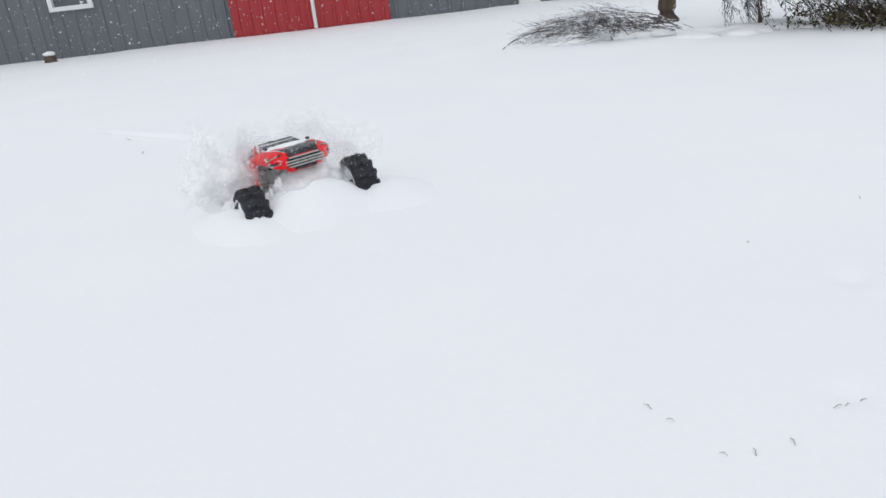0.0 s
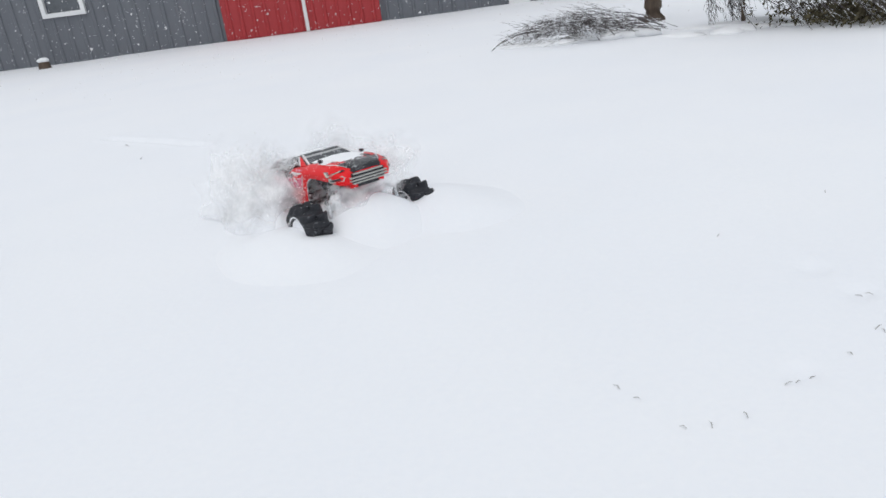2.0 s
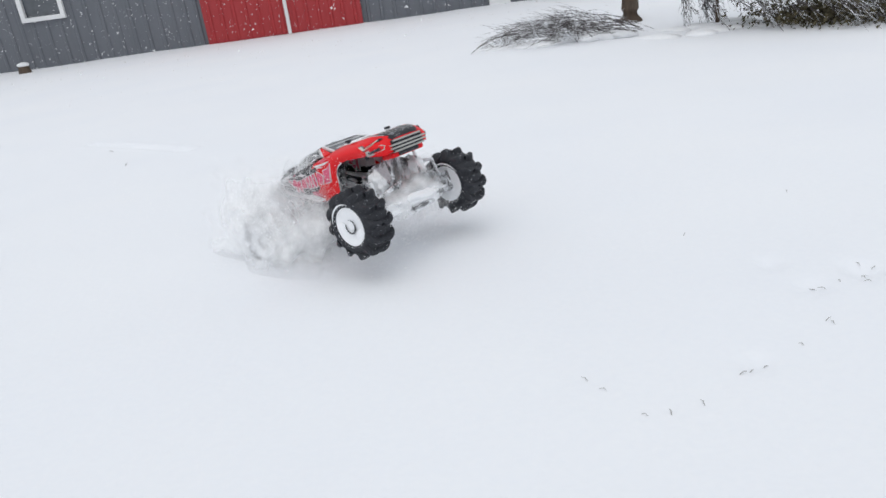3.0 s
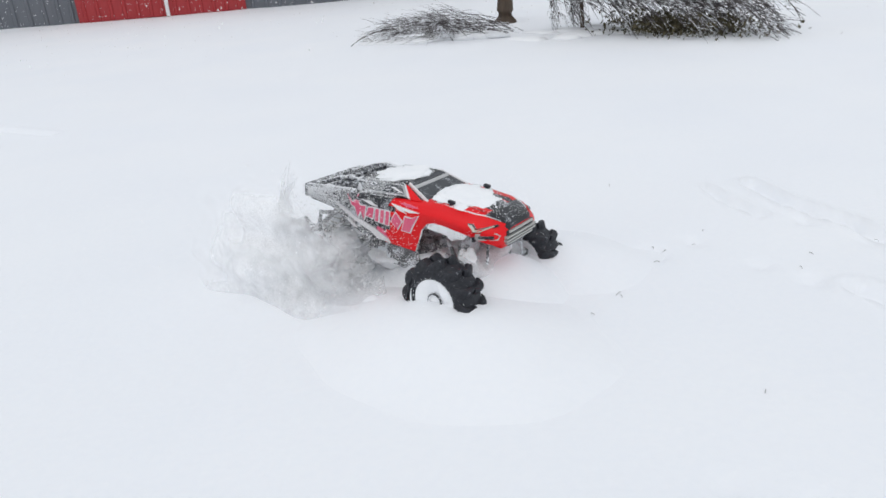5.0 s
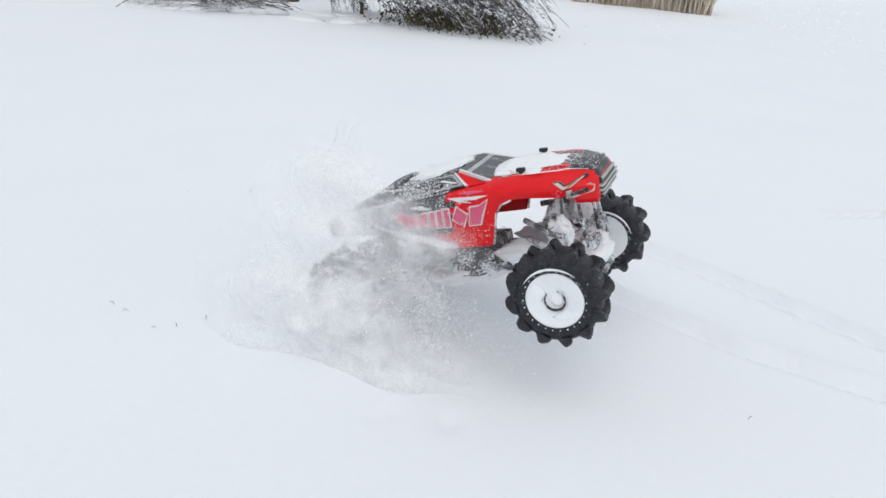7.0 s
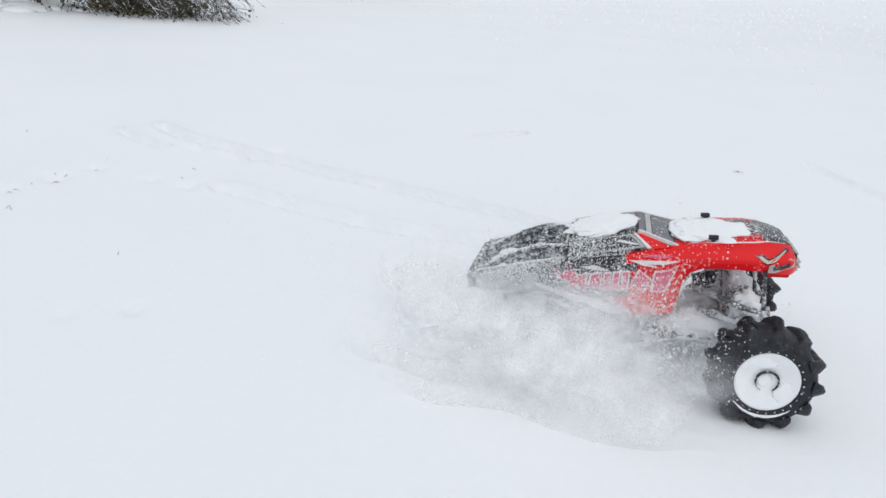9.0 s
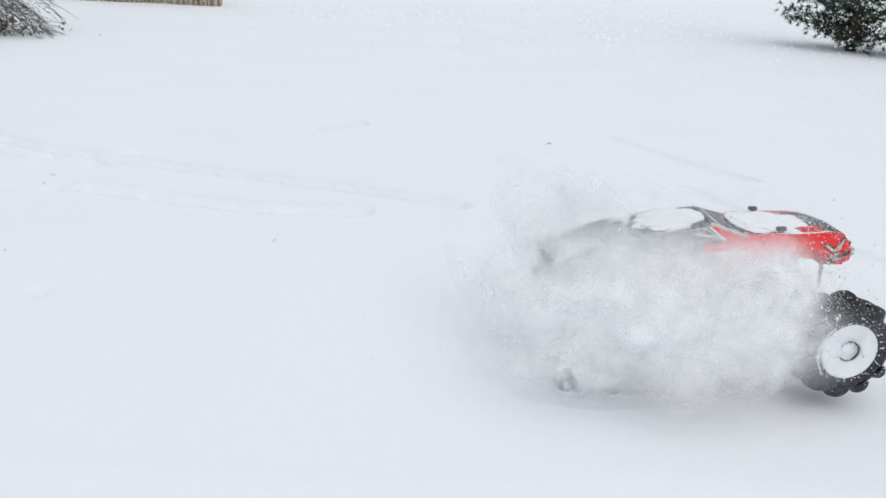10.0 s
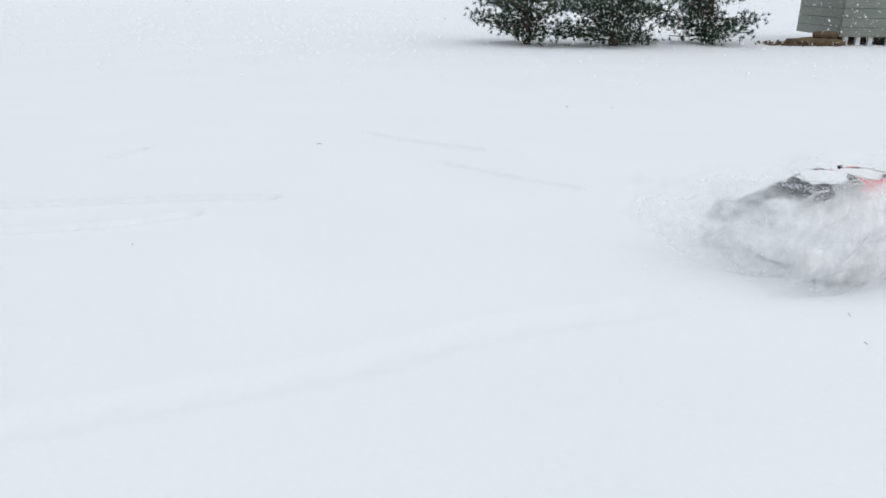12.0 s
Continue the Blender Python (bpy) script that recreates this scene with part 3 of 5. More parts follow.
# ---- the pines ----
def pine(x, y, seed, reach, height, gap):
    rng = random.Random(seed)
    t = tagged(empty("pine_tree", pose(x, y, 0, 0, 0, rng.uniform(0, 360))), "dark green pine with low boughs flecked with snow", "tree", "row of pines")
    part("trunk", tube(bmesh.new(), [(0, 0, -0.1), (0, 0, 0.05), (0.01, 0, 0.6), (0, 0.02, height * 0.6), (0, 0, height)], [0.12, 0.085, 0.075, 0.045, 0.01], 10), BARK, t, "", True)
    nb, vs, fs = bmesh.new(), [], []
    levels = [gap + 0.13 * k for k in range(12)] + [gap + 1.6 + 0.3 * k for k in range(int((height - gap - 1.6) / 0.3))]
    for z in levels:
        R = reach * (1 - 0.85 * z / height) * rng.uniform(0.85, 1.1)
        for k in range(rng.randint(5, 7)):
            a, L = rng.uniform(0, 6.28), R * rng.uniform(0.55, 1.1)
            droop = rng.uniform(-0.30, 0.12) * (1 if z < 1.2 else 0.3)
            p = [Vector((math.cos(a) * L * u, math.sin(a) * L * u, max(0.05, z + droop * L * u + 0.20 * L * u * u))) for u in (0.06, 0.35, 0.7, 1.0)]
            tube(nb, p, [0.018, 0.013, 0.009, 0.004], 5)
            for j in range(max(8, int((44 if z < 1.6 else 22) * L))):
                u = rng.uniform(0.12, 1.0)
                i = min(2, int(u * 3))
                c = p[i].lerp(p[i + 1], rng.random()) + Vector((rng.gauss(0, 0.10), rng.gauss(0, 0.10), rng.gauss(0.02, 0.06)))
                out = Vector((math.cos(a), math.sin(a), 0.5))
                for q in range(22):
                    d = (out * rng.uniform(0, 1) + Vector((rng.gauss(0, 0.7), rng.gauss(0, 0.7), rng.gauss(0.1, 0.6)))).normalized() * rng.uniform(0.035, 0.085)
                    sd = d.cross(Vector((rng.uniform(-1, 1), rng.uniform(-1, 1), 1))).normalized() * 0.0062
                    n = len(vs)
                    vs += [c - sd, c + sd, c + d]
                    fs.append((n, n + 1, n + 2))
    tagged(part("limb", nb, BARK, t), kind="stuff")
    me = bpy.data.meshes.new("needles")
    me.from_pydata([tuple(v) for v in vs], [], fs)
    me.materials.append(NEEDLE)
    flecks = np.array([tuple(v) for v in vs[2::3 * 17]])
    g = np.random.default_rng(seed)
    o = specks("bough_snow", flecks + g.normal(0, 0.012, flecks.shape), g.uniform(0.006, 0.020, len(flecks)), CAKED, g)
    o.parent = t
    tagged(o, "flecks of snow on the boughs", kind="stuff")
    o = new("needles", me)
    o.parent = t
    tagged(o, kind="stuff")


pine(11.35, -1.20, 31, 1.10, 4.6, 0.13)
pine(11.45, -2.57, 47, 1.15, 5.2, 0.08)
pine(12.35, -4.20, 52, 1.05, 4.3, 0.16)


# ---- the shed on posts and the logs ----
def shed():
    s = tagged(empty("shed", pose(12.35, -6.35, 0, 0, 0, -88)), "small grey-green board shed on short posts", "shed")
    for k in range(12):
        z = 0.14 + 0.15 * k
        part("board", box(bmesh.new(), 0.0, 2.2, 0.0, 0.03, z, z + 0.145, 0.004), SHEDWALL, s)
        part("board", box(bmesh.new(), -0.02, 0.01, 0.03, 1.8, z, z + 0.145, 0.004), SHEDWALL, s)
    part("wall", box(bmesh.new(), 0.02, 2.2, 1.77, 1.8, 0.14, 1.94), SHEDWALL, s)
    part("wall", box(bmesh.new(), 2.17, 2.2, 0.03, 1.77, 0.14, 1.94), SHEDWALL, s)
    part("roof", prism(bmesh.new(), [(-0.2, 1.95), (0.9, 2.4), (2.0, 1.95), (2.0, 2.0), (0.9, 2.46), (-0.2, 2.0)], -0.15, 2.35, "x"), ROOF, s)
    for x in (0.1, 0.3, 0.5, 0.8, 1.2, 1.6, 2.0):
        part("post", box(bmesh.new(), x, x + 0.07, 0.05, 0.12, -0.05, 0.139, 0.004), TRIM, s)
    part("skirt", box(bmesh.new(), 0.02, 2.18, 0.3, 0.33, -0.05, 0.135), BARK, s)


shed()


def log_pile():
    rng = random.Random(5)
    g = tagged(empty("log_pile", pose(12.15, -5.95, 0, 0, 0, -88)), "low pile of brown logs and bark in snow", "logs")
    for k, (x, y, z, r, L) in enumerate(((-0.1, 0, 0.05, 0.07, 0.8), (0.05, 0.14, 0.06, 0.07, 0.6), (0.12, 0.05, 0.17, 0.06, 0.36), (0.25, -0.06, 0.06, 0.05, 0.3))):
        pts = [(x - L / 2, y, z), (x - L / 6, y + 0.01, z + 0.01), (x + L / 5, y, z), (x + L / 2, y + 0.02, z + 0.005)]
        part("log", tube(bmesh.new(), pts, [r * 0.9, r, r * 1.05, r * 0.92], 10), LOGS, g, "", True)
    o = specks("bark_litter", rng_points(np.random.default_rng(9), 260, (-0.25, 0.0, 0.02), (0.3, 0.1, 0.025)), np.full(260, 0.03), LOGS, np.random.default_rng(2), 2)
    o.parent = g
    tagged(o, kind="stuff")


log_pile()


# ---- bits of plant lying on the snow ----
def debris():
    rng = random.Random(77)
    spots = [(0.39, 0.89), (0.44, 0.90), (0.49, 0.91), (0.34, 1.00), (0.62, 0.99), (0.64, 0.995), (0.66, 1.01), (0.77, 1.055), (0.88, 1.115), (0.86, 1.13), (0.93, 1.29), (0.95, 1.27), (1.00, 1.28), (1.05, 1.28), (1.07, 1.32), (1.08, 1.34),
             (1.09, 1.38), (1.11, 1.35), (1.22, 1.37), (1.28, 1.44), (1.21, 1.95), (0.78, 1.71), (0.95, 0.645), (1.42, 0.16), (0.31, 1.03), (1.39, 1.14), (1.47, 1.19), (1.70, 1.24), (-1.71, 4.20), (-1.48, 3.76), (3.17, 0.0),
             (4.82, -1.50), (4.8, -1.8), (1.16, -2.05), (0.97, -2.02)]
    for k, (x, y) in enumerate(spots):
        big = 1.5 if y > 3 or x > 3 else 0.55
        bm = bmesh.new()
        for j in range(1):
            a, L = rng.uniform(0, 3.14), rng.uniform(0.016, 0.036) * big
            c = Vector((rng.gauss(0, 0.010), rng.gauss(0, 0.010), 0.004)) * big
            d = Vector((math.cos(a) * L, math.sin(a) * L, rng.uniform(0.0, 0.006)))
            tube(bm, [c - d * 0.5, c + Vector((0.002, 0.002, 0.002)), c + d * 0.5], [0.0010 * big, 0.0017 * big, 0.0005], 4)
        z = float(ground_z(np.array([x]), np.array([y]))[0])
        o = part("twig", bm, DUSTED)
        o.matrix_basis = pose(x, y, z)
        tagged(o, "tiny dry twig dusted with snow, lying on snow", "twig", "twigs on the snow")


debris()


# ---- the radio-controlled monster truck: x forward, z up from the ground ----
R_TYRE, AXLE_Z, TRACK = 0.1025, 0.106, 0.206
AXLE_X = {1: 0.245, -1: -0.221}


def wheel_part(truck, end, side, first):
    """One wheel about its own axle (y), with tyre, paired paddles and a bolt ring. The rear tyres carry more snow."""
    w = new("wheel", first["rim"])
    w.parent = truck
    w.location = (AXLE_X[end], side * TRACK, AXLE_Z)
    tagged(w, "wheel with a snow-packed white disc and black paddle tyre" if end > 0 else "wheel with a paddle tyre thickly speckled with snow")
    tail = "" if end > 0 else "_rear"
    for key in ("tyre" + tail, "bolt_ring", "hub_ring", "hub_snow"):
        o = new(key.replace("_rear", ""), first[key + ("_l" if side > 0 and key + "_l" in first else "")])
        o.parent = w
    for k in range(12):
        for s in (-1, 1):
            o = new("paddle", first[("paddle" if s < 0 else "paddle_l") + tail])
            o.parent = w
            o.matrix_basis = pose(0, 0, 0, 0, 30 * (k + (0.0 if s < 0 else 0.12)), 0)
    return w


def lathe(bm, prof, n=40):
    """Turn a profile of (radius, y) about the y axis."""
    rings = [[bm.verts.new((r * math.sin(a), y, r * math.cos(a))) for a in (2 * math.pi * k / n for k in range(n))] for r, y in prof]
    for a, b in zip(rings, rings[1:]):
        for k in range(n):
            bm.faces.new((a[k], b[k], b[(k + 1) % n], a[(k + 1) % n]))
    return bm


def mesh_of(name, bm, material, smooth=True):
    o = part(name, bm, material, None, "", smooth)
    me = o.data
    bpy.data.objects.remove(o)
    return me


def wheel_meshes():
    out = {}
    W = 0.041
    prof = [(0.0555, -W + 0.004), (0.060, -W), (0.070, -W - 0.003), (0.080, -W + 0.002), (0.0855, -W + 0.010), (0.0875, 0), (0.0855, W - 0.010), (0.080, W - 0.002), (0.070, W + 0.003), (0.060, W), (0.0555, W - 0.004), (0.0555, -W + 0.004)]
    for tail, m in (("", RUBBER), ("_rear", SNOWTYRE)):
        out["tyre" + tail] = mesh_of("tyre", lathe(bmesh.new(), prof, 48), m)
    bm = bmesh.new()
    for s in (-1, 1):
        rim = [(0.0548, s * 0.031), (0.0562, s * 0.0385), (0.0535, s * 0.039), (0.050, s * 0.0358), (0.027, s * 0.0345), (0.0235, s * 0.032), (0.0005, s * 0.032)]
        lathe(bm, rim, 40)
    lathe(bm, [(0.0548, -0.031), (0.0548, 0.031)], 32)
    bmesh.ops.recalc_face_normals(bm, faces=bm.faces)
    out["rim"] = mesh_of("rim", bm, CAKED)
    bm = bmesh.new()
    rng = random.Random(3)
    for s in (-1, 1):
        for k in range(26):
            a = 2 * math.pi * k / 26
            c = Vector((0.0605 * math.sin(a), s * W, 0.0605 * math.cos(a)))
            bmesh.ops.create_icosphere(bm, subdivisions=1, radius=rng.uniform(0.0010, 0.0018), matrix=Matrix.Translation(c))
        # a crescent of snow caught on the sidewall
        arc = [(0.066 * math.sin(a), s * (W + 0.0022), 0.066 * math.cos(a)) for a in (radians(-50 + 8 * k) for k in range(13))]
        tube(bm, arc, [0.0006 + 0.0022 * math.sin(math.pi * k / 12) * rng.uniform(0.6, 1.1) for k in range(13)], 6)
    out["bolt_ring"] = mesh_of("bolt_ring", bm, CAKED)
    for s, key in ((-1, "hub_ring"), (1, "hub_ring_l")):
        bm = bmesh.new()
        pts = [(0.0195 * math.sin(a), s * 0.0365, 0.0195 * math.cos(a)) for a in (radians(20 + 300 * k / 22) for k in range(23))]
        tube(bm, pts, [0.0008] + [0.0014 + 0.0012 * math.sin(math.pi * k / 20) for k in range(21)] + [0.0008], 6)
        out[key] = mesh_of("hub_ring", bm, BLACK)
        bm = bmesh.new()
        blob(bm, (0.003, s * 0.0325, 0.0), (0.013, 0.0016, 0.013), 0.2, 2, 3, s)
        blob(bm, (-0.032, s * 0.0345, 0.016), (0.016, 0.0022, 0.02), 0.35, 2, 3, 4 + s)
        blob(bm, (0.017, s * 0.0345, -0.034), (0.026, 0.0022, 0.012), 0.35, 2, 3, 7 + s)
        out["hub_snow" + ("" if s < 0 else "_l")] = mesh_of("hub_snow", bm, CAKED)
    # scoop-shaped paddles in two rows, cupped and rounded over the shoulder of the tyre
    for s, key in ((-1, "paddle"), (1, "paddle_l")):
        for tail, m in (("", RUBBER), ("_rear", SNOWTYRE)):
            bm = bmesh.new()
            loops = []
            for u, low, top, half in ((0.0, 0.0850, 0.1005, 0.0085), (0.3, 0.0850, 0.1025, 0.0100), (0.6, 0.0840, 0.1022, 0.0125), (0.85, 0.0810, 0.0990, 0.0145), (1.02, 0.0760, 0.0920, 0.0130), (1.12, 0.0730, 0.0830, 0.0080)):
                y = s * (0.001 + W * u)
                bend = 0.009 * math.sin(u * math.pi * 0.85) - 0.012 * u
                loops.append([bm.verts.new((bend - half, y, low)), bm.verts.new((bend - half * 0.75, y, top - 0.006)), bm.verts.new((bend - half * 0.1, y, top)), bm.verts.new((bend + half * 0.25, y, top - 0.0012)), bm.verts.new((bend + half, y, low))])
            for a, b in zip(loops, loops[1:]):
                for k in range(5):
                    bm.faces.new((a[k], a[(k + 1) % 5], b[(k + 1) % 5], b[k]))
            bm.faces.new(loops[0][::-1])
            bm.faces.new(loops[-1])
            bmesh.ops.recalc_face_normals(bm, faces=bm.faces)
            out[key + tail] = mesh_of("paddle", bm, m, False)
    return out


def loft(bm, sections, mats=None):
    rows = [[bm.verts.new((x, y, z)) for y, z in pts] for x, pts in sections]
    for i, (a, b) in enumerate(zip(rows, rows[1:])):
        for k in range(len(a) - 1):
            f = bm.faces.new((a[k], b[k], b[k + 1], a[k + 1]))
            if mats:
                f.material_index = mats(i, k, f.calc_center_median())
    bm.faces.new(rows[0])
    bm.faces.new(rows[-1][::-1])
    bmesh.ops.recalc_face_normals(bm, faces=bm.faces)
    return bm


# half sections of the painted shell: x, then heights of sill, waist, shoulder and crown, then widths of sill, waist and shoulder
SHELL = [
    (-0.305, .206, .231, .240, .226, .098, .106, .102), (-0.285, .206, .234, .243, .222, .107, .114, .107), (-0.215, .208, .248, .257, .222, .112, .120, .110), (-0.195, .206, .252, .261, .222, .113, .121, .110),
    (-0.150, .187, .262, .272, .226, .115, .122, .109), (-0.127, .176, .265, .275, .232, .116, .123, .108), (-0.115, .171, .266, .277, .277, .117, .123, .107), (-0.095, .167, .268, .279, .280, .117, .124, .107),
    (0.0, .171, .277, .291, .292, .118, .124, .105), (0.06, .174, .283, .300, .302, .118, .124, .103), (0.088, .176, .285, .304, .307, .118, .124, .102), (0.098, .205, .286, .305, .308, .118, .124, .102),
    (0.106, .242, .287, .306, .309, .118, .124, .102), (0.120, .261, .288, .307, .311, .118, .124, .102), (0.143, .270, .290, .308, .313, .118, .123, .101), (0.17, .272, .291, .309, .315, .118, .122, .100),
    (0.235, .268, .291, .309, .316, .114, .119, .096), (0.262, .262, .289, .307, .314, .108, .113, .090), (0.285, .256, .285, .303, .309, .097, .102, .080), (0.304, .253, .280, .297, .302, .083, .088, .066), (0.312, .256, .276, .287, .290, .073, .077, .056)]


def skin(x, z):
    """Half width of the shell at a place along it and a height."""
    zb, zm, zt, wb, wm, wt = (float(np.interp(x, [r[0] for r in SHELL], [r[k] for r in SHELL])) for k in (1, 2, 3, 5, 6, 7))
    if z > zm:
        return wm + (wt + 0.004 - wm) * min(1.0, (z - zm) / max(1e-4, zt - zm))
    return wb + (wm - wb) * min(1.0, 1.6 * max(0.0, (z - zb) / max(1e-4, zm - zb)))


def decal(pts, side, lift):
    """A thin plate with outline pts (x, z) that follows the flank of the shell."""
    bm = bmesh.new()
    n = len(pts)
    hi = [bm.verts.new((x, side * (skin(x, z) + lift), z)) for x, z in pts]
    lo = [bm.verts.new((x, side * (skin(x, z) - 0.004), z)) for x, z in pts]
    fs = [bm.faces.new(hi), bm.faces.new(lo[::-1])] + [bm.faces.new((lo[i], lo[(i + 1) % n], hi[(i + 1) % n], hi[i])) for i in range(n)]
    bmesh.ops.recalc_face_normals(bm, faces=fs)
    return bm


def truck_thing():
    t = tagged(empty("toy_truck"), "red and black radio-controlled monster truck dusted with snow", "toy truck")
    fine = []
    for a, b in zip(SHELL, SHELL[1:]):
        n = max(1, round((b[0] - a[0]) / 0.008))
        fine += [tuple(p + (q - p) * k / n for p, q in zip(a, b)) for k in range(n)]
    st = fine + [SHELL[-1]]
    sec = []
    for x, zb, zm, zt, zc, wb, wm, wt in st:
        half = [(wb, zb)] + [(wb + (wm - wb) * min(1, u * 1.6), zb + (zm - zb) * u) for u in (0.12, 0.24, 0.36, 0.48, 0.6, 0.72, 0.86)] + [(wm, zm), (wt + 0.004, zt - 0.002), (wt - 0.006, zt), (wt - 0.012, zc), (wt * 0.4, zc + 0.001)]
        sec.append((x, [(-y, z) for y, z in half] + [(y, z) for y, z in half[::-1]]))

    def paint(i, k, c):
        if c.x < -0.12 and abs(c.y) < 0.104:
            return 1
        if c.x > 0.10 and abs(c.y) < 0.058:
            return 1
        return 0 if c.x > -0.012 + (c.z - 0.17) * 0.20 + 0.012 * math.sin(c.z * 210 + 1) else 1
    part("body_shell", loft(bmesh.new(), sec, paint), [RED, BLACK], t, "red front, black rear painted shell", True)
    # cab: the roof falls towards the rear
    base, top = [(-0.117, 0.110, .274), (-0.02, 0.108, .287), (0.098, 0.096, .305)], [(-0.112, 0.072, .309), (-0.04, 0.076, .321), (0.019, 0.076, .330)]
    bm = bmesh.new()
    lo = [bm.verts.new((x, s * w, z)) for s, row in ((-1, base), (1, base[::-1])) for x, w, z in row]
    hi = [bm.verts.new((x, s * w, z)) for s, row in ((-1, top), (1, top[::-1])) for x, w, z in row]
    for k in range(6):
        bm.faces.new((lo[k], lo[(k + 1) % 6], hi[(k + 1) % 6], hi[k]))
    bm.faces.new((hi[0], hi[1], hi[4], hi[5]))
    bm.faces.new((hi[1], hi[2], hi[3], hi[4]))
    bm.faces.new((lo[5], lo[4], lo[1], lo[0]))
    bm.faces.new((lo[4], lo[3], lo[2], lo[1]))
    bmesh.ops.recalc_face_normals(bm, faces=bm.faces)
    bmesh.ops.bevel(bm, geom=[e for e in bm.edges if e.calc_face_angle(0) > 0.3], offset=0.006, segments=3, affect="EDGES")
    cab = part("cab", bm, BLACK, t, "black cab with tinted windows", True)

    def pane(pts, out, m=GLASS, name="window_pane", up=0.0022):
        bm = bmesh.new()
        n, q = Vector(out).normalized(), len(pts)
        lo = [bm.verts.new(Vector(p) - n * 0.004) for p in pts]
        hi = [bm.verts.new(Vector(p) + n * up) for p in pts]
        fs = [bm.faces.new(hi), bm.faces.new(lo[::-1])] + [bm.faces.new((lo[k], lo[(k + 1) % q], hi[(k + 1) % q], hi[k])) for k in range(q)]
        bmesh.ops.recalc_face_normals(bm, faces=fs)
        return part(name, bm, m, cab)

    def on_screen(u, v):
        """A place on the windscreen: u across from -1 to 1, v up from its foot."""
        return (0.098 + (0.019 - 0.098) * v, u * (0.096 + (0.076 - 0.096) * v), 0.305 + (0.330 - 0.305) * v)
    front = (0.025, 0, 0.079)
    pane([on_screen(-0.86, .08), on_screen(0.86, .08), on_screen(0.84, .62), on_screen(-0.84, .62)], front)
    pane([on_screen(-0.88, .64), on_screen(0.88, .64), on_screen(0.88, .78), on_screen(-0.88, .78)], front, DULLWHITE, "screen_band")
    pane([on_screen(-0.84, .80), on_screen(0.84, .80), on_screen(0.82, .96), on_screen(-0.82, .96)], front)

    def on_side(s, x, v):
        """A place on the cab's flank: x along, v up from its foot."""
        zl, zh = np.interp(x, [-.117, -.02, .098], [.274, .287, .305]), np.interp(x, [-.112, -.04, .019, .098], [.309, .321, .330, .306])
        wl, wh = np.interp(x, [-.117, -.02, .098], [.110, .108, .096]), np.interp(x, [-.112, -.04, .019, .098], [.072, .076, .076, .096])
        return (x, s * float(wl + (wh - wl) * v), float(zl + (zh - zl) * v))
    for s in (-1, 1):
        side = (0, s * 0.034, 0.034)
        # window and its pale outline, then the red pillar with white lines
        pane([on_side(s, -.094, .22), on_side(s, -.03, .20), on_side(s, .036, .26), on_side(s, .012, .86), on_side(s, -.035, .88), on_side(s, -.088, .86)], side, DULLWHITE, "window_frame", 0.0014)
        pane([on_side(s, -.090, .28), on_side(s, -.03, .26), on_side(s, .026, .32), on_side(s, .008, .79), on_side(s, -.035, .81), on_side(s, -.084, .79)], side, GLASS, "window_pane", 0.0026)
        pane([on_side(s, .050, .10), on_side(s, .086, .12), on_side(s, .030, .92), on_side(s, .018, .90)], side, RED, "pillar", 0.0018)
        pane([on_side(s, .040, .16), on_side(s, .048, .16), on_side(s, .017, .90), on_side(s, .013, .88)], side, WHITE, "pillar_stripe", 0.0028)
        pane([on_side(s, -.02, .60), on_side(s, -.012, .66), on_side(s, .024, .38), on_side(s, .018, .34)], side, WHITE, "window_flash", 0.0034)
        A, D = on_screen(0.97 * s, 0.02), on_screen(0.97 * s, 0.96)
        pane([A, on_screen(0.90 * s, 0.02), on_screen(0.88 * s, 0.96), D], front, WHITE, "pillar_stripe", 0.0028)
    pane([(-0.1175, -0.080, .282), (-0.1175, 0.080, .282), (-0.1135, 0.062, .304), (-0.1135, -0.062, .304)], (-0.035, 0, 0.005))
    # hood: dark centre panel edged in white, snow on hood and roof
    bm = bmesh.new()
    prism(bm, [(0.125, -0.060), (0.24, -0.062), (0.300, -0.044), (0.300, 0.044), (0.24, 0.062), (0.125, 0.060)], 0.3150, 0.3182, "z")
    for v in bm.verts:
        v.co.z -= 0.013 * max(0, (v.co.x - 0.24) / 0.06) + 0.003 * max(0, (0.17 - v.co.x) / 0.045)
    part("hood_panel", bm, BLACK, t, "black hood panel", True)
    for s in (-1, 1):
        bm = bmesh.new()
        pts = [(0.115, s * 0.088, 0.3105), (0.17, s * 0.088, 0.3135), (0.235, s * 0.084, 0.3145), (0.258, s * 0.076, 0.3140), (0.292, s * 0.060, 0.3065)]
        tube(bm, pts, [0.0008, 0.0018, 0.0020, 0.0024, 0.0014], 6)
        part("hood_line", bm, WHITE, t, "thin white line along the hood", True)
    bm = bmesh.new()
    blob(bm, (0.168, 0, 0.3135), (0.082, 0.082, 0.0064), 0.30, 2.2, 5, 2)
    blob(bm, (0.125, 0, 0.3130), (0.040, 0.084, 0.0060), 0.25, 2.2, 4, 5)
    part("hood_snow", bm, CAKED, t, "patchy snow lying on the hood", True)
    bm = bmesh.new()
    blob(bm, (0, 0, 0), (0.070, 0.074, 0.0055), 0.26, 2.2, 5, 6)
    bmesh.ops.transform(bm, matrix=pose(-0.050, 0, 0.3195, 0, -9.2, 0), verts=bm.verts)
    part("roof_snow", bm, CAKED, t, "snow lying on the roof", True)
    bm = bmesh.new()
    blob(bm, (-0.21, 0.0, 0.232), (0.075, 0.085, 0.020), 0.30, 1.7, 4, 9)
    part("bed_snow", bm, CAKED, t, "snow filling the bed", True)
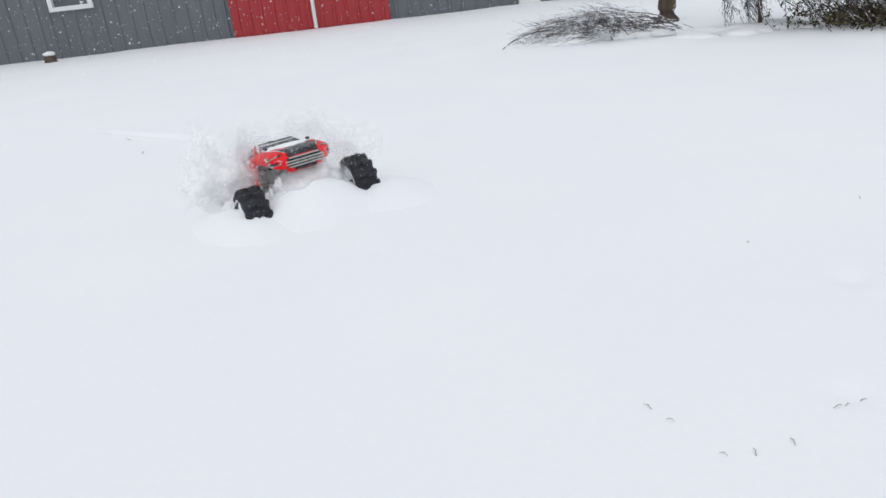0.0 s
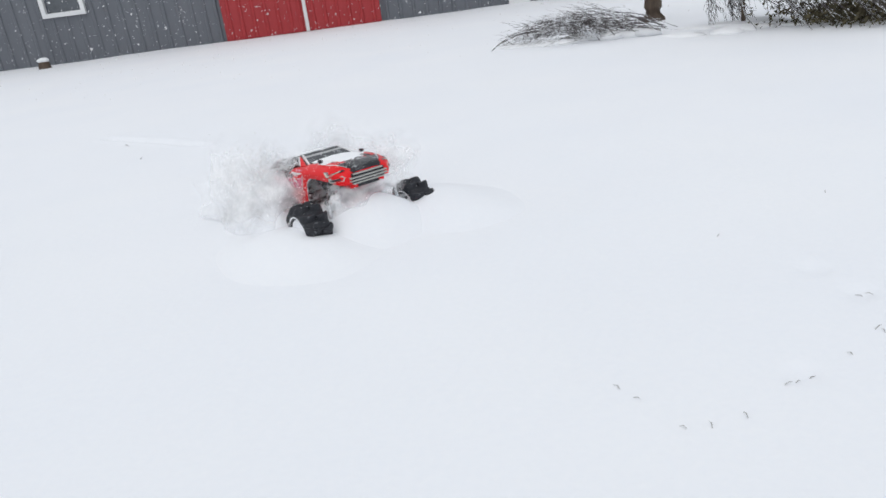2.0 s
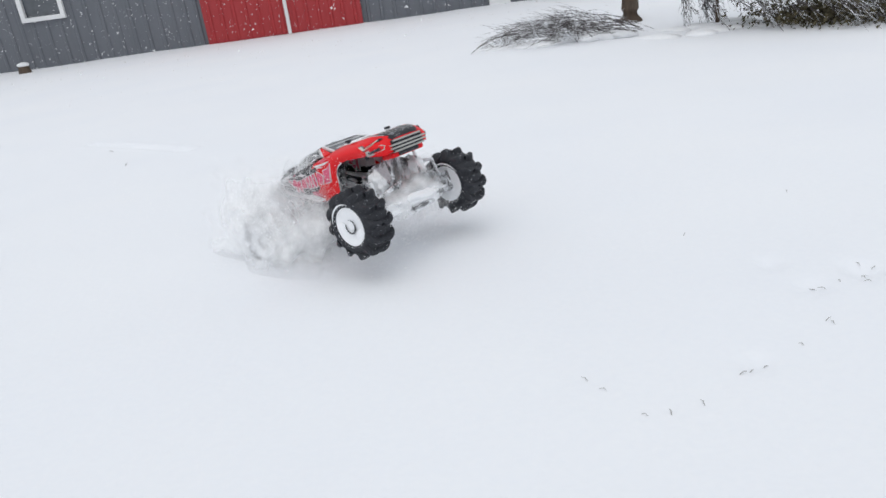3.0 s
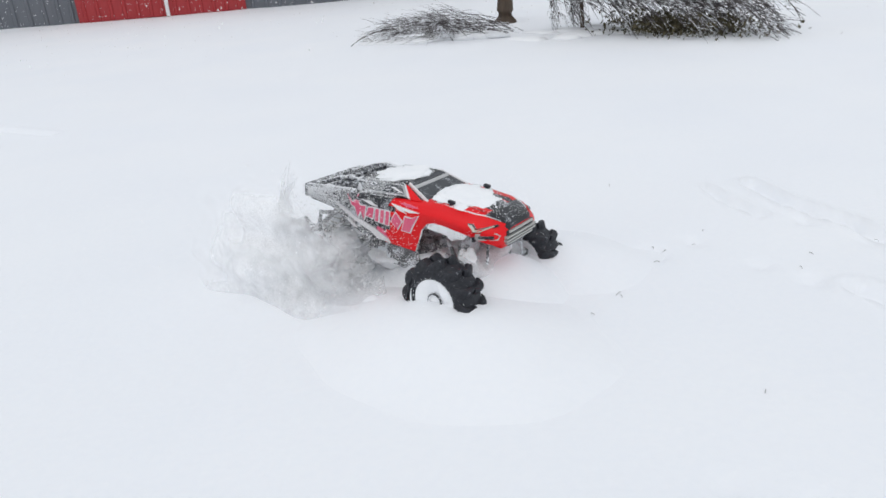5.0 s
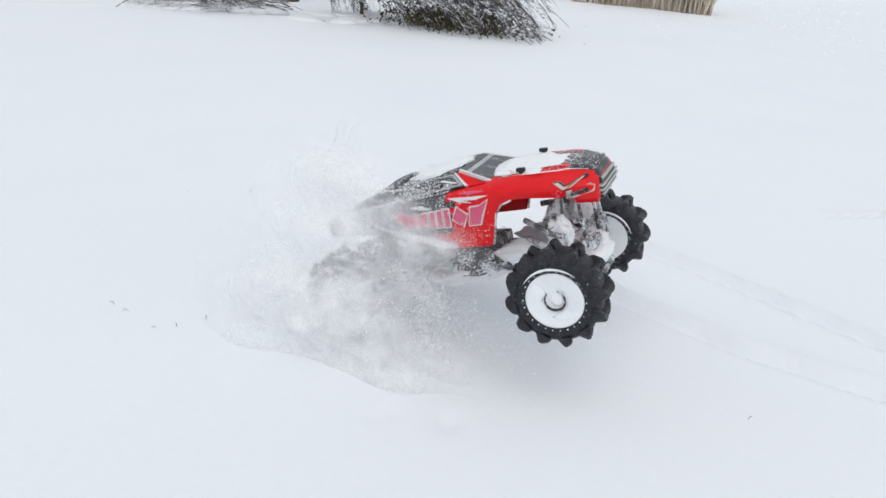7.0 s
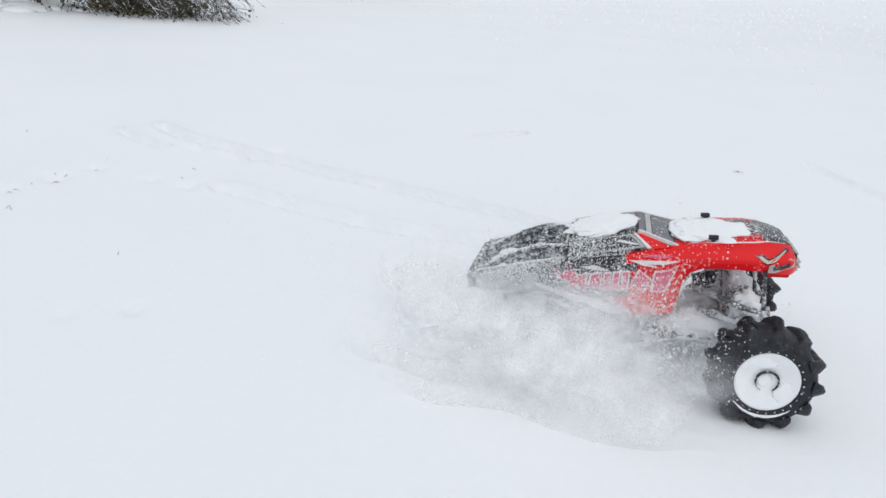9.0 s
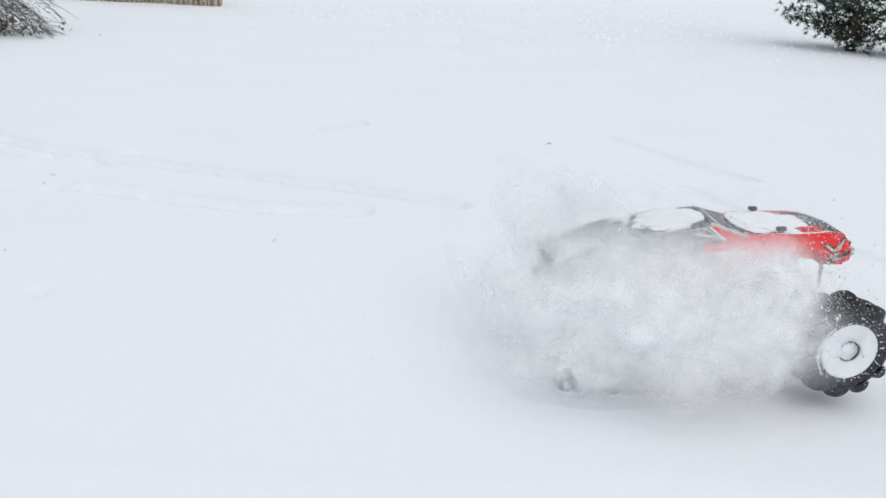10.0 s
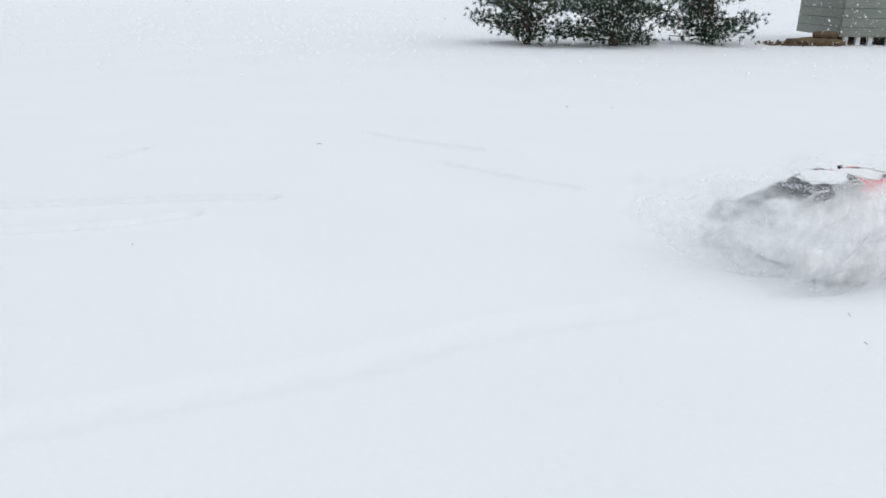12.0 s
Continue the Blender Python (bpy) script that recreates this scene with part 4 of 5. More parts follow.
    # fine snow clinging to the shell, thickest at the rear
    g = np.random.default_rng(12)
    pts = []
    for _ in range(900):
        x, y = g.uniform(0.09, 0.305), g.normal(0, 0.055)
        if abs(y) < 0.095 - max(0, x - 0.22) * 0.5:
            pts.append((x, y, np.interp(x, [0.088, 0.12, 0.17, 0.235, 0.262, 0.285, 0.304], [0.307, 0.311, 0.315, 0.316, 0.314, 0.309, 0.302]) + 0.0022 - 3.0 * max(0, abs(y) - 0.08) ** 1.5))
    for _ in range(700):
        x = g.uniform(-0.11, 0.018)
        pts.append((x, g.uniform(-0.074, 0.074), np.interp(x, [-.112, -.04, .019], [.309, .321, .330]) + 0.001))
    for _ in range(7000):
        x = -0.300 + 0.40 * g.beta(1.0, 2.6)
        lo, hi = np.interp(x, [-.305, -.195, -.127, -.095, .09], [.214, .21, .178, .168, .176]), np.interp(x, [-.305, -.215, 0, .09], [.238, .262, .290, .303])
        z = g.uniform(lo, hi)
        for sd in (-1, 1):
            pts.append((x, sd * (skin(x, z) + 0.0022), z))
    for _ in range(1800):
        x, v = -0.112 + 0.13 * g.beta(1, 1.6), g.random()
        for sd in (-1, 1):
            q = on_side(sd, x, v)
            pts.append((q[0], q[1] + sd * 0.002, q[2] + 0.002))
    for _ in range(900):
        x = g.uniform(-0.30, -0.12)
        for sd in (-1, 1):
            pts.append((x, sd * g.uniform(0.102, 0.114), np.interp(x, [-.309, -.262, -.215, -.118], [.245, .254, .263, .281]) + 0.001))
            pts.append((x, sd * 0.1145, np.interp(x, [-.309, -.262, -.215, -.118], [.236, .248, .258, .276]) + g.uniform(-0.008, 0.006)))
            pts.append((x, sd * (0.078 + 0.008 * g.normal() * 0.5), np.interp(x, [-.290, -.215, -.170, -.134], [.240, .278, .292, .291]) + 0.0065))
    for _ in range(2600):
        x, y = g.uniform(-0.305, -0.12), g.uniform(-0.11, 0.11)
        pts.append((x, y, np.interp(x, [-.305, -.215, -.12], [.240, .264, .279]) + 0.001 if abs(y) > 0.1 else 0.2535 + 0.002 * g.random()))
        if x > -0.2:
            pts.append((-0.119 + 0.004 * g.random(), y * 0.7, g.uniform(0.276, 0.306)))
        else:
            pts.append((-0.319, y, g.uniform(0.214, 0.240)))
    o = specks("clinging_snow", np.array(pts), g.uniform(0.0006, 0.0019, len(pts)), CAKED, g)
    o.parent = t
    tagged(o, "fine white snow specks on the shell", kind="stuff")
    # body posts with clips
    for x, y, z in ((0.161, 0.081, 0.312), (0.161, -0.081, 0.312), (-0.235, 0.06, 0.240), (-0.235, -0.06, 0.240)):
        bm = bmesh.new()
        rod(bm, (x, y, z - 0.012), (x, y, z + 0.010), 0.0058, 0.0052, 10)
        box(bm, x - 0.009, x + 0.009, y - 0.005, y + 0.005, z + 0.006, z + 0.014, 0.0015)
        part("body_post", bm, RUBBER, t, "black plastic body post")
    # bed: side rails, a roll bar like an open frame, tail
    for s in (-1, 1):
        bm = bmesh.new()
        prism(bm, [(-0.309, 0.224), (-0.309, 0.245), (-0.262, 0.254), (-0.215, 0.263), (-0.118, 0.281), (-0.118, 0.270), (-0.215, 0.252), (-0.262, 0.242)], s * 0.103, s * 0.113)
        bmesh.ops.bevel(bm, geom=list(bm.edges), offset=0.002, segments=2, affect="EDGES")
        part("bed_rail", bm, CHARCOAL, t)
        bm = bmesh.new()
        tube(bm, [(-0.122, s * 0.074, 0.276), (-0.134, s * 0.072, 0.291), (-0.170, s * 0.072, 0.292), (-0.215, s * 0.074, 0.278), (-0.290, s * 0.084, 0.240)], [0.0065] * 5, 8)
        part("roll_bar", bm, CHARCOAL, t, "", True)
        bm = bmesh.new()
        prism(bm, [(-0.150, 0.262), (-0.145, 0.284), (-0.172, 0.287), (-0.206, 0.274), (-0.240, 0.256), (-0.190, 0.258)], s * 0.074, s * 0.082)
        part("bed_fin", bm, CHARCOAL, t)
    for x, z in ((-0.170, 0.292), (-0.138, 0.291)):
        bm = bmesh.new()
        tube(bm, [(x, -0.068, z), (x, 0, z + 0.003), (x, 0.068, z)], [0.0062] * 3, 8)
        part("roll_bar", bm, CHARCOAL, t, "", True)
    part("tailgate", box(bmesh.new(), -0.318, -0.305, -0.104, 0.104, 0.205, 0.242, 0.005), CHARCOAL, t)
    # nose: grille with bars, lamps, bumper
    g = part("grille", box(bmesh.new(), 0.300, 0.316, -0.062, 0.062, 0.254, 0.288, 0.004), BLACK, t, "black grille with silver bars")
    for z, w, d in ((0.2855, 0.056, 0.319), (0.274, 0.070, 0.321), (0.2645, 0.070, 0.321), (0.255, 0.060, 0.319)):
        part("grille_bar", box(bmesh.new(), 0.308, d, -w, w, z - 0.0026, z + 0.0020, 0.001), SILVER, g)
    part("bumper", box(bmesh.new(), 0.258, 0.306, -0.064, 0.064, 0.238, 0.2535, 0.005), RED, t, "red lower bumper")
    part("intake", box(bmesh.new(), 0.285, 0.3115, -0.040, 0.040, 0.240, 0.252, 0.003), BLACK, t)
    for s in (-1, 1):
        part("lamp_surround", decal([(0.232, 0.2985), (0.252, 0.2815), (0.270, 0.2840), (0.297, 0.3000), (0.292, 0.3035), (0.268, 0.2945), (0.257, 0.2920), (0.246, 0.2990)], s, 0.0022), BLACK, t)
        part("headlight", decal([(0.236, 0.2970), (0.253, 0.2840), (0.268, 0.2870), (0.291, 0.3005), (0.288, 0.3015), (0.266, 0.2915), (0.255, 0.2890), (0.244, 0.2972)], s, 0.0042), LAMP, t, "pale angular headlight")
        part("bumper_corner", decal([(0.256, 0.2640), (0.258, 0.2800), (0.300, 0.2860), (0.308, 0.2800), (0.306, 0.2700), (0.270, 0.2640)], s, 0.0030), SILVER, t)
        part("corner_inset", decal([(0.266, 0.2690), (0.267, 0.2755), (0.297, 0.2800), (0.298, 0.2720)], s, 0.0045), BLACK, t)
        part("bumper_tab", decal([(0.250, 0.2560), (0.250, 0.2690), (0.256, 0.2690), (0.257, 0.2570)], s, 0.0045), BLACK, t)
    # flank graphics: a row of slanted shards with white rims, and streaks
    for s in (-1, 1):
        shards = [[(-.140, .266), (-.118, .249), (-.108, .274), (-.094, .249), (-.074, .253), (-.080, .214), (-.090, .236), (-.101, .216), (-.110, .240), (-.122, .243)],
                  [(-.072, .228), (-.064, .252), (-.046, .256), (-.050, .226)],
                  [(-.041, .222), (-.039, .256), (-.029, .257), (-.031, .223)], [(-.024, .222), (-.022, .258), (-.012, .259), (-.014, .223)], [(-.007, .222), (-.005, .260), (.005, .261), (.003, .223)],
                  [(.012, .240), (.026, .264), (.046, .246), (.032, .222)], [(.048, .224), (.056, .262), (.074, .264), (.095, .276), (.080, .246), (.072, .226)]]
        for pts in shards:
            mx, mz = sum(p[0] for p in pts) / len(pts), sum(p[1] for p in pts) / len(pts)
            ring = [(px + (0.0028 if px > mx else -0.0028), pz + (0.0028 if pz > mz else -0.0028)) for px, pz in pts]
            part("graphic_rim", decal(ring, s, 0.0024), WHITE, t)
            part("graphic_shape", decal(pts, s, 0.0036), PINK, t, "pink-red angular shape with a white rim")
        for pts, m in (([(-.186, .228), (-.176, .232), (-.110, .212), (-.045, .200), (.004, .182), (.010, .174), (-.034, .172), (-.060, .186), (-.12, .202)], WHITE),
                       ([(-.150, .198), (-.128, .196), (-.104, .180), (-.118, .178)], WHITE),
                       ([(-.036, .199), (.002, .186), (-.014, .206), (-.034, .208)], PINK),
                       ([(.006, .283), (.040, .284), (.099, .286), (.070, .278), (.040, .279), (.060, .272), (.034, .275)], WHITE),
                       ([(.030, .290), (.060, .294), (.088, .293), (.060, .289)], PINK),
                       ([(-.085, .268), (-.060, .272), (-.034, .262), (-.060, .263)], WHITE)):
            part("side_stripe", decal(pts, s, 0.0030), m, t)
        bm = bmesh.new()
        edge = [(0.092, 0.178), (0.099, 0.205), (0.107, 0.242), (0.121, 0.261), (0.143, 0.270)]
        tube(bm, [(x, s * (skin(x, z) + 0.0005), z) for x, z in edge], [0.0022] * 5, 6)
        part("arch_edge", bm, CRUSTED, t, "snow-rimmed wheel arch edge", True)
    # chassis, axles, arms, dampers, all crusted with snow
    ch = part("chassis", box(bmesh.new(), -0.19, 0.20, -0.046, 0.046, 0.085, 0.130, 0.010), CRUSTED, t, "chassis tub crusted with snow")
    part("motor", rod(bmesh.new(), (-0.06, -0.045, 0.150), (-0.06, 0.04, 0.150), 0.026, None, 18), CRUSTED, ch, "", True)
    part("battery_box", box(bmesh.new(), -0.045, 0.065, -0.068, 0.068, 0.082, 0.150, 0.008), CRUSTED, ch)
    for s in (-1, 1):
        part("side_link", rod(bmesh.new(), (0.035, s * 0.060, 0.118), (0.190, s * 0.085, 0.112), 0.0075, 0.0065, 8), PLASTIC, ch, "dark link rod", True)
    for e in (-1, 1):
        x = AXLE_X[e]
        part("gear_box", box(bmesh.new(), x - 0.035, x + 0.035, -0.036, 0.036, 0.075, 0.150, 0.010), CRUSTED, ch)
        part("shock_tower", prism(bmesh.new(), [(-0.065, 0.13), (0.065, 0.13), (0.085, 0.215), (0.05, 0.232), (-0.05, 0.232), (-0.085, 0.215)], x - e * 0.05, x - e * 0.044, "x"), CRUSTED, ch)
        for s in (-1, 1):
            for dx in (-0.030, 0.030):
                part("suspension_arm", rod(bmesh.new(), (x + dx, s * 0.035, 0.100), (x + dx * 0.4, s * 0.168, 0.086), 0.0085, 0.007, 8), CRUSTED, ch, "", True)
                part("suspension_arm", rod(bmesh.new(), (x + dx, s * 0.04, 0.165), (x + dx * 0.3, s * 0.168, 0.134), 0.0065, 0.006, 8), CRUSTED, ch, "", True)
            part("drive_shaft", rod(bmesh.new(), (x, s * 0.03, 0.115), (x, s * 0.180, AXLE_Z), 0.006, None, 8), STEEL, ch, "", True)
            part("hub_carrier", box(bmesh.new(), x - 0.016, x + 0.016, s * 0.168 - 0.008, s * 0.168 + 0.008, 0.076, 0.142, 0.004), CRUSTED, ch)
            a, b = Vector((x - e * 0.035, s * 0.075, 0.222)), Vector((x - e * 0.012, s * 0.138, 0.098))
            bm = rod(bmesh.new(), a, a.lerp(b, 0.55), 0.0100, None, 12)
            rod(bm, a.lerp(b, 0.5), b, 0.0045, None, 8)
            d = part("damper", bm, CRUSTED, ch, "", True)
            n = (b - a).normalized()
            q = n.to_track_quat("Z", "Y")
            pts = [a.lerp(b, 0.08 + 0.8 * k / 60) + q @ Vector((math.cos(k * 0.84) * 0.0125, math.sin(k * 0.84) * 0.0125, 0)) for k in range(61)]
            part("spring", tube(bmesh.new(), pts, [0.0016] * 61, 5), SILVER, d, "", True)
            # long braces from the tower out over the wheel
            part("brace", tube(bmesh.new(), [(x - e * 0.10, s * 0.058, 0.206), (x - e * 0.03, s * 0.118, 0.196), (x + e * 0.008, s * 0.130, 0.190), (x + e * 0.012, s * 0.132, 0.150)], [0.0065, 0.006, 0.006, 0.005], 8), CRUSTED, ch, "", True)
            part("brace", rod(bmesh.new(), (x - e * 0.10, s * 0.056, 0.165), (x, s * 0.128, 0.152), 0.006, None, 8), CRUSTED, ch, "", True)
    # posts under the nose
    for s in (-1, 1):
        part("body_strut", rod(bmesh.new(), (0.268, s * 0.052, 0.140), (0.262, s * 0.060, 0.262), 0.004, None, 8), PLASTIC, t)
    part("front_skid", box(bmesh.new(), 0.225, 0.300, -0.045, 0.045, 0.076, 0.086, 0.003), CRUSTED, t)
    # snow packed on the running gear
    bm = bmesh.new()
    blob(bm, (0.240, 0, 0.100), (0.055, 0.150, 0.034), 0.30, 1.8, 5, 11)
    blob(bm, (0.150, -0.06, 0.130), (0.070, 0.030, 0.030), 0.35, 2, 4, 12)
    blob(bm, (0.150, 0.06, 0.130), (0.070, 0.030, 0.030), 0.35, 2, 4, 13)
    blob(bm, (0.225, -0.085, 0.185), (0.026, 0.022, 0.034), 0.45, 2, 4, 16)
    blob(bm, (0.225, 0.085, 0.185), (0.026, 0.022, 0.034), 0.45, 2, 4, 17)
    part("packed_snow", bm, CAKED, t, "snow packed round the front axle", True)
    bm = bmesh.new()
    blob(bm, (-0.225, 0, 0.095), (0.065, 0.140, 0.040), 0.35, 1.8, 5, 14)
    blob(bm, (-0.03, 0, 0.085), (0.13, 0.075, 0.030), 0.35, 2, 4, 15)
    part("packed_snow", bm, CAKED, t, "snow packed under the tub and the rear axle", True)
    wm = wheel_meshes()
    wheels = [(wheel_part(t, e, s, wm), e, s) for e in (1, -1) for s in (-1, 1)]
    return t, wheels


truck, wheels = truck_thing()


# ---- snow thrown up by the wheels ----
def plume(name, label, seed, lumps, fine=(0.0008, 0.0021)):
    """A cloud of flakes: lumps are (count, centre, half sizes) in the truck's level space."""
    rng = np.random.default_rng(seed)
    pts = np.concatenate([rng_points(rng, int(n * 0.13), c, s) for n, c, s in lumps])
    swirl = np.stack([np.sin(pts[:, 1] * 23 + pts[:, 2] * 17), np.sin(pts[:, 2] * 21 + pts[:, 0] * 19), np.sin(pts[:, 0] * 25 + pts[:, 1] * 13)], -1)
    pts = pts + 0.012 * swirl + 0.012 * np.roll(np.sin(pts * 61), 1, axis=1)
    pts[:, 2] = np.abs(pts[:, 2] + 0.02)
    size = rng.uniform(*fine, len(pts)) * np.where(rng.random(len(pts)) < 0.04, 2.2, 1.0)
    return tagged(specks(name, pts, size, FLAKE, rng), label, "snow spray", "snow thrown up by the truck", "stuff")


PLUMES = [
    (plume("snow_spray", "cloud of powder snow thrown up behind the rear wheels", 1, [(15000, (-0.33, -0.06, 0.09), (0.085, 0.13, 0.05)), (6000, (-0.46, 0.0, 0.06), (0.10, 0.14, 0.04))]), 0.0),
    (plume("snow_spray", "powder snow swirling round the near rear wheel", 2, [(32000, (-0.22, -0.21, 0.10), (0.07, 0.045, 0.055)), (12000, (-0.12, -0.22, 0.07), (0.08, 0.045, 0.04))]), 1.3),
    (plume("snow_spray", "powder snow swirling round the far rear wheel", 3, [(7000, (-0.24, 0.20, 0.10), (0.085, 0.05, 0.06))]), 2.1),
    (plume("snow_spray", "sheet of powder snow thrown along the side of the truck", 4, [(64000, (0.0, -0.20, 0.10), (0.085, 0.045, 0.05)), (22000, (-0.02, -0.17, 0.18), (0.10, 0.035, 0.05))]), 3.0),
    (plume("snow_spray", "thin veil of powder snow hanging low behind the truck", 5, [(5000, (-0.75, 0.0, 0.05), (0.20, 0.18, 0.035))]), 4.0),
    (plume("snow_spray", "powder snow whirled up between the front wheels", 6, [(30000, (0.17, 0.02, 0.10), (0.06, 0.13, 0.045)), (12000, (0.15, 0.20, 0.12), (0.05, 0.04, 0.05))]), 5.0),
]
# how far each cloud leads or trails its place beside the truck, by time: seconds, along, aside, up
DRIFT = [
    [(0, 0.03, 0, 0.0), (3, 0.05, 0, 0.02), (4.9, 0.0, 0, -0.02), (5.5, 0.0, 0, 0.0), (6.5, 0.03, 0, 0.02), (7.7, -0.05, 0, -0.03), (9.5, 0.06, 0, 0.02), (12, 0.12, 0, 0.05)],
    [(0, 0.02, 0, -0.01), (3, 0.06, 0, 0.02), (5, 0.0, 0, 0.0), (6.0, 0.12, 0, 0.04), (6.5, 0.05, 0, 0.03), (7.0, 0.02, 0, 0.0), (7.7, -0.02, 0, -0.03), (9.3, 0.02, 0, 0.03), (12, 0.05, 0, 0.05)],
    [(0, 0.0, 0, 0.0), (12, 0.0, 0, 0.0)],
    [(0, -0.06, 0.05, -0.01), (3, -0.10, 0.02, 0.02), (4.9, -0.10, 0.03, -0.04), (5.5, -0.02, -0.02, 0.0), (6.0, -0.06, 0.0, 0.06), (6.5, -0.10, 0.0, 0.04), (7.2, -0.16, 0.02, 0.0), (7.7, -0.12, 0.05, -0.05), (9.3, 0.03, -0.01, 0.0), (10, 0.05, 0.0, 0.06), (10.5, 0.07, 0, 0.09), (11, 0.05, 0, 0.06), (12, 0.05, 0, 0.05)],
    [(0, 0.0, 0, 0.0), (12, 0.0, 0, 0.0)],
    [(0, 0.0, 0, 0.0), (2, 0.0, 0, 0.0), (3, 0.0, 0, 0.02), (4.9, 0.0, 0, -0.02), (5.5, 0.02, 0.02, 0.02), (6.5, 0.0, 0.02, 0.0), (7.0, -0.02, 0, -0.05), (7.7, -0.04, 0, -0.06), (9.3, 0.0, 0.04, -0.02), (12, -0.04, 0, 0.04)],
]


# ---- heaps of loose snow that the truck ploughs along ----
def heap(label, seed, lumps):
    """Ploughed snow: smooth mounds (place, spread, height) on a skirt that runs out under the field."""
    n = 96
    gx, gy = np.meshgrid(np.linspace(-0.75, 1.0, n), np.linspace(-0.85, 0.85, n), indexing="ij")
    z = np.full(gx.shape, -0.022)
    for k, (cx, cy, sx, sy, h) in enumerate(lumps):
        wob = 1 + 0.06 * np.sin(17 * gx + 5 * gy + seed + k) * np.sin(19 * gy - 7 * gx + k)
        z = np.maximum(z, -0.022 + (h + 0.022) * np.exp(-(((gx - cx) / sx) ** 2 + ((gy - cy) / sy) ** 2) * wob))
    keep = z > -0.0215
    verts = np.stack([gx, gy, z], -1).reshape(-1, 3)
    faces = [(i * n + j, (i + 1) * n + j, (i + 1) * n + j + 1, i * n + j + 1) for i in range(n - 1) for j in range(n - 1) if keep[i:i + 2, j:j + 2].any()]
    me = bpy.data.meshes.new("snow_heap")
    me.from_pydata(verts.tolist(), [], faces)
    me.polygons.foreach_set("use_smooth", [True] * len(me.polygons))
    me.materials.append(SNOW)
    return tagged(new("snow_heap", me), label, "snow heap", "snow ploughed up by the truck", "stuff")


def billow(label, seed, lumps, loose):
    """Powder in the air: a soft white core with a fringe of loose flakes."""
    bm = bmesh.new()
    for k, (c, sz) in enumerate(lumps):
        blob(bm, c, [0.86 * q for q in sz], 0.50, 2.3, 5, seed + 3.1 * k)
    bm.normal_update()
    n = np.random.default_rng(seed)
    vs = [v for v in bm.verts if v.co.z > -0.02]
    pick = n.integers(0, len(vs), loose)
    pts = np.array([tuple(vs[i].co) for i in pick])
    out = np.array([tuple(vs[i].normal) for i in pick])
    out[:, 2] += 0.25
    pts = pts + out * n.exponential(0.020, (loose, 1)) + n.normal(0, 0.006, (loose, 3))
    core = tagged(part("snow_billow", bm, POWDER, None, "", True), label, "snow cloud", "snow ploughed up by the truck", "stuff")
    fringe = specks("loose_flakes", pts, n.uniform(0.0008, 0.0022, loose) * np.where(n.random(loose) < 0.08, n.uniform(1.5, 4.0, loose), 1.0), FLAKE, n)
    fringe.parent = core
    tagged(fringe, kind="stuff")
    return core


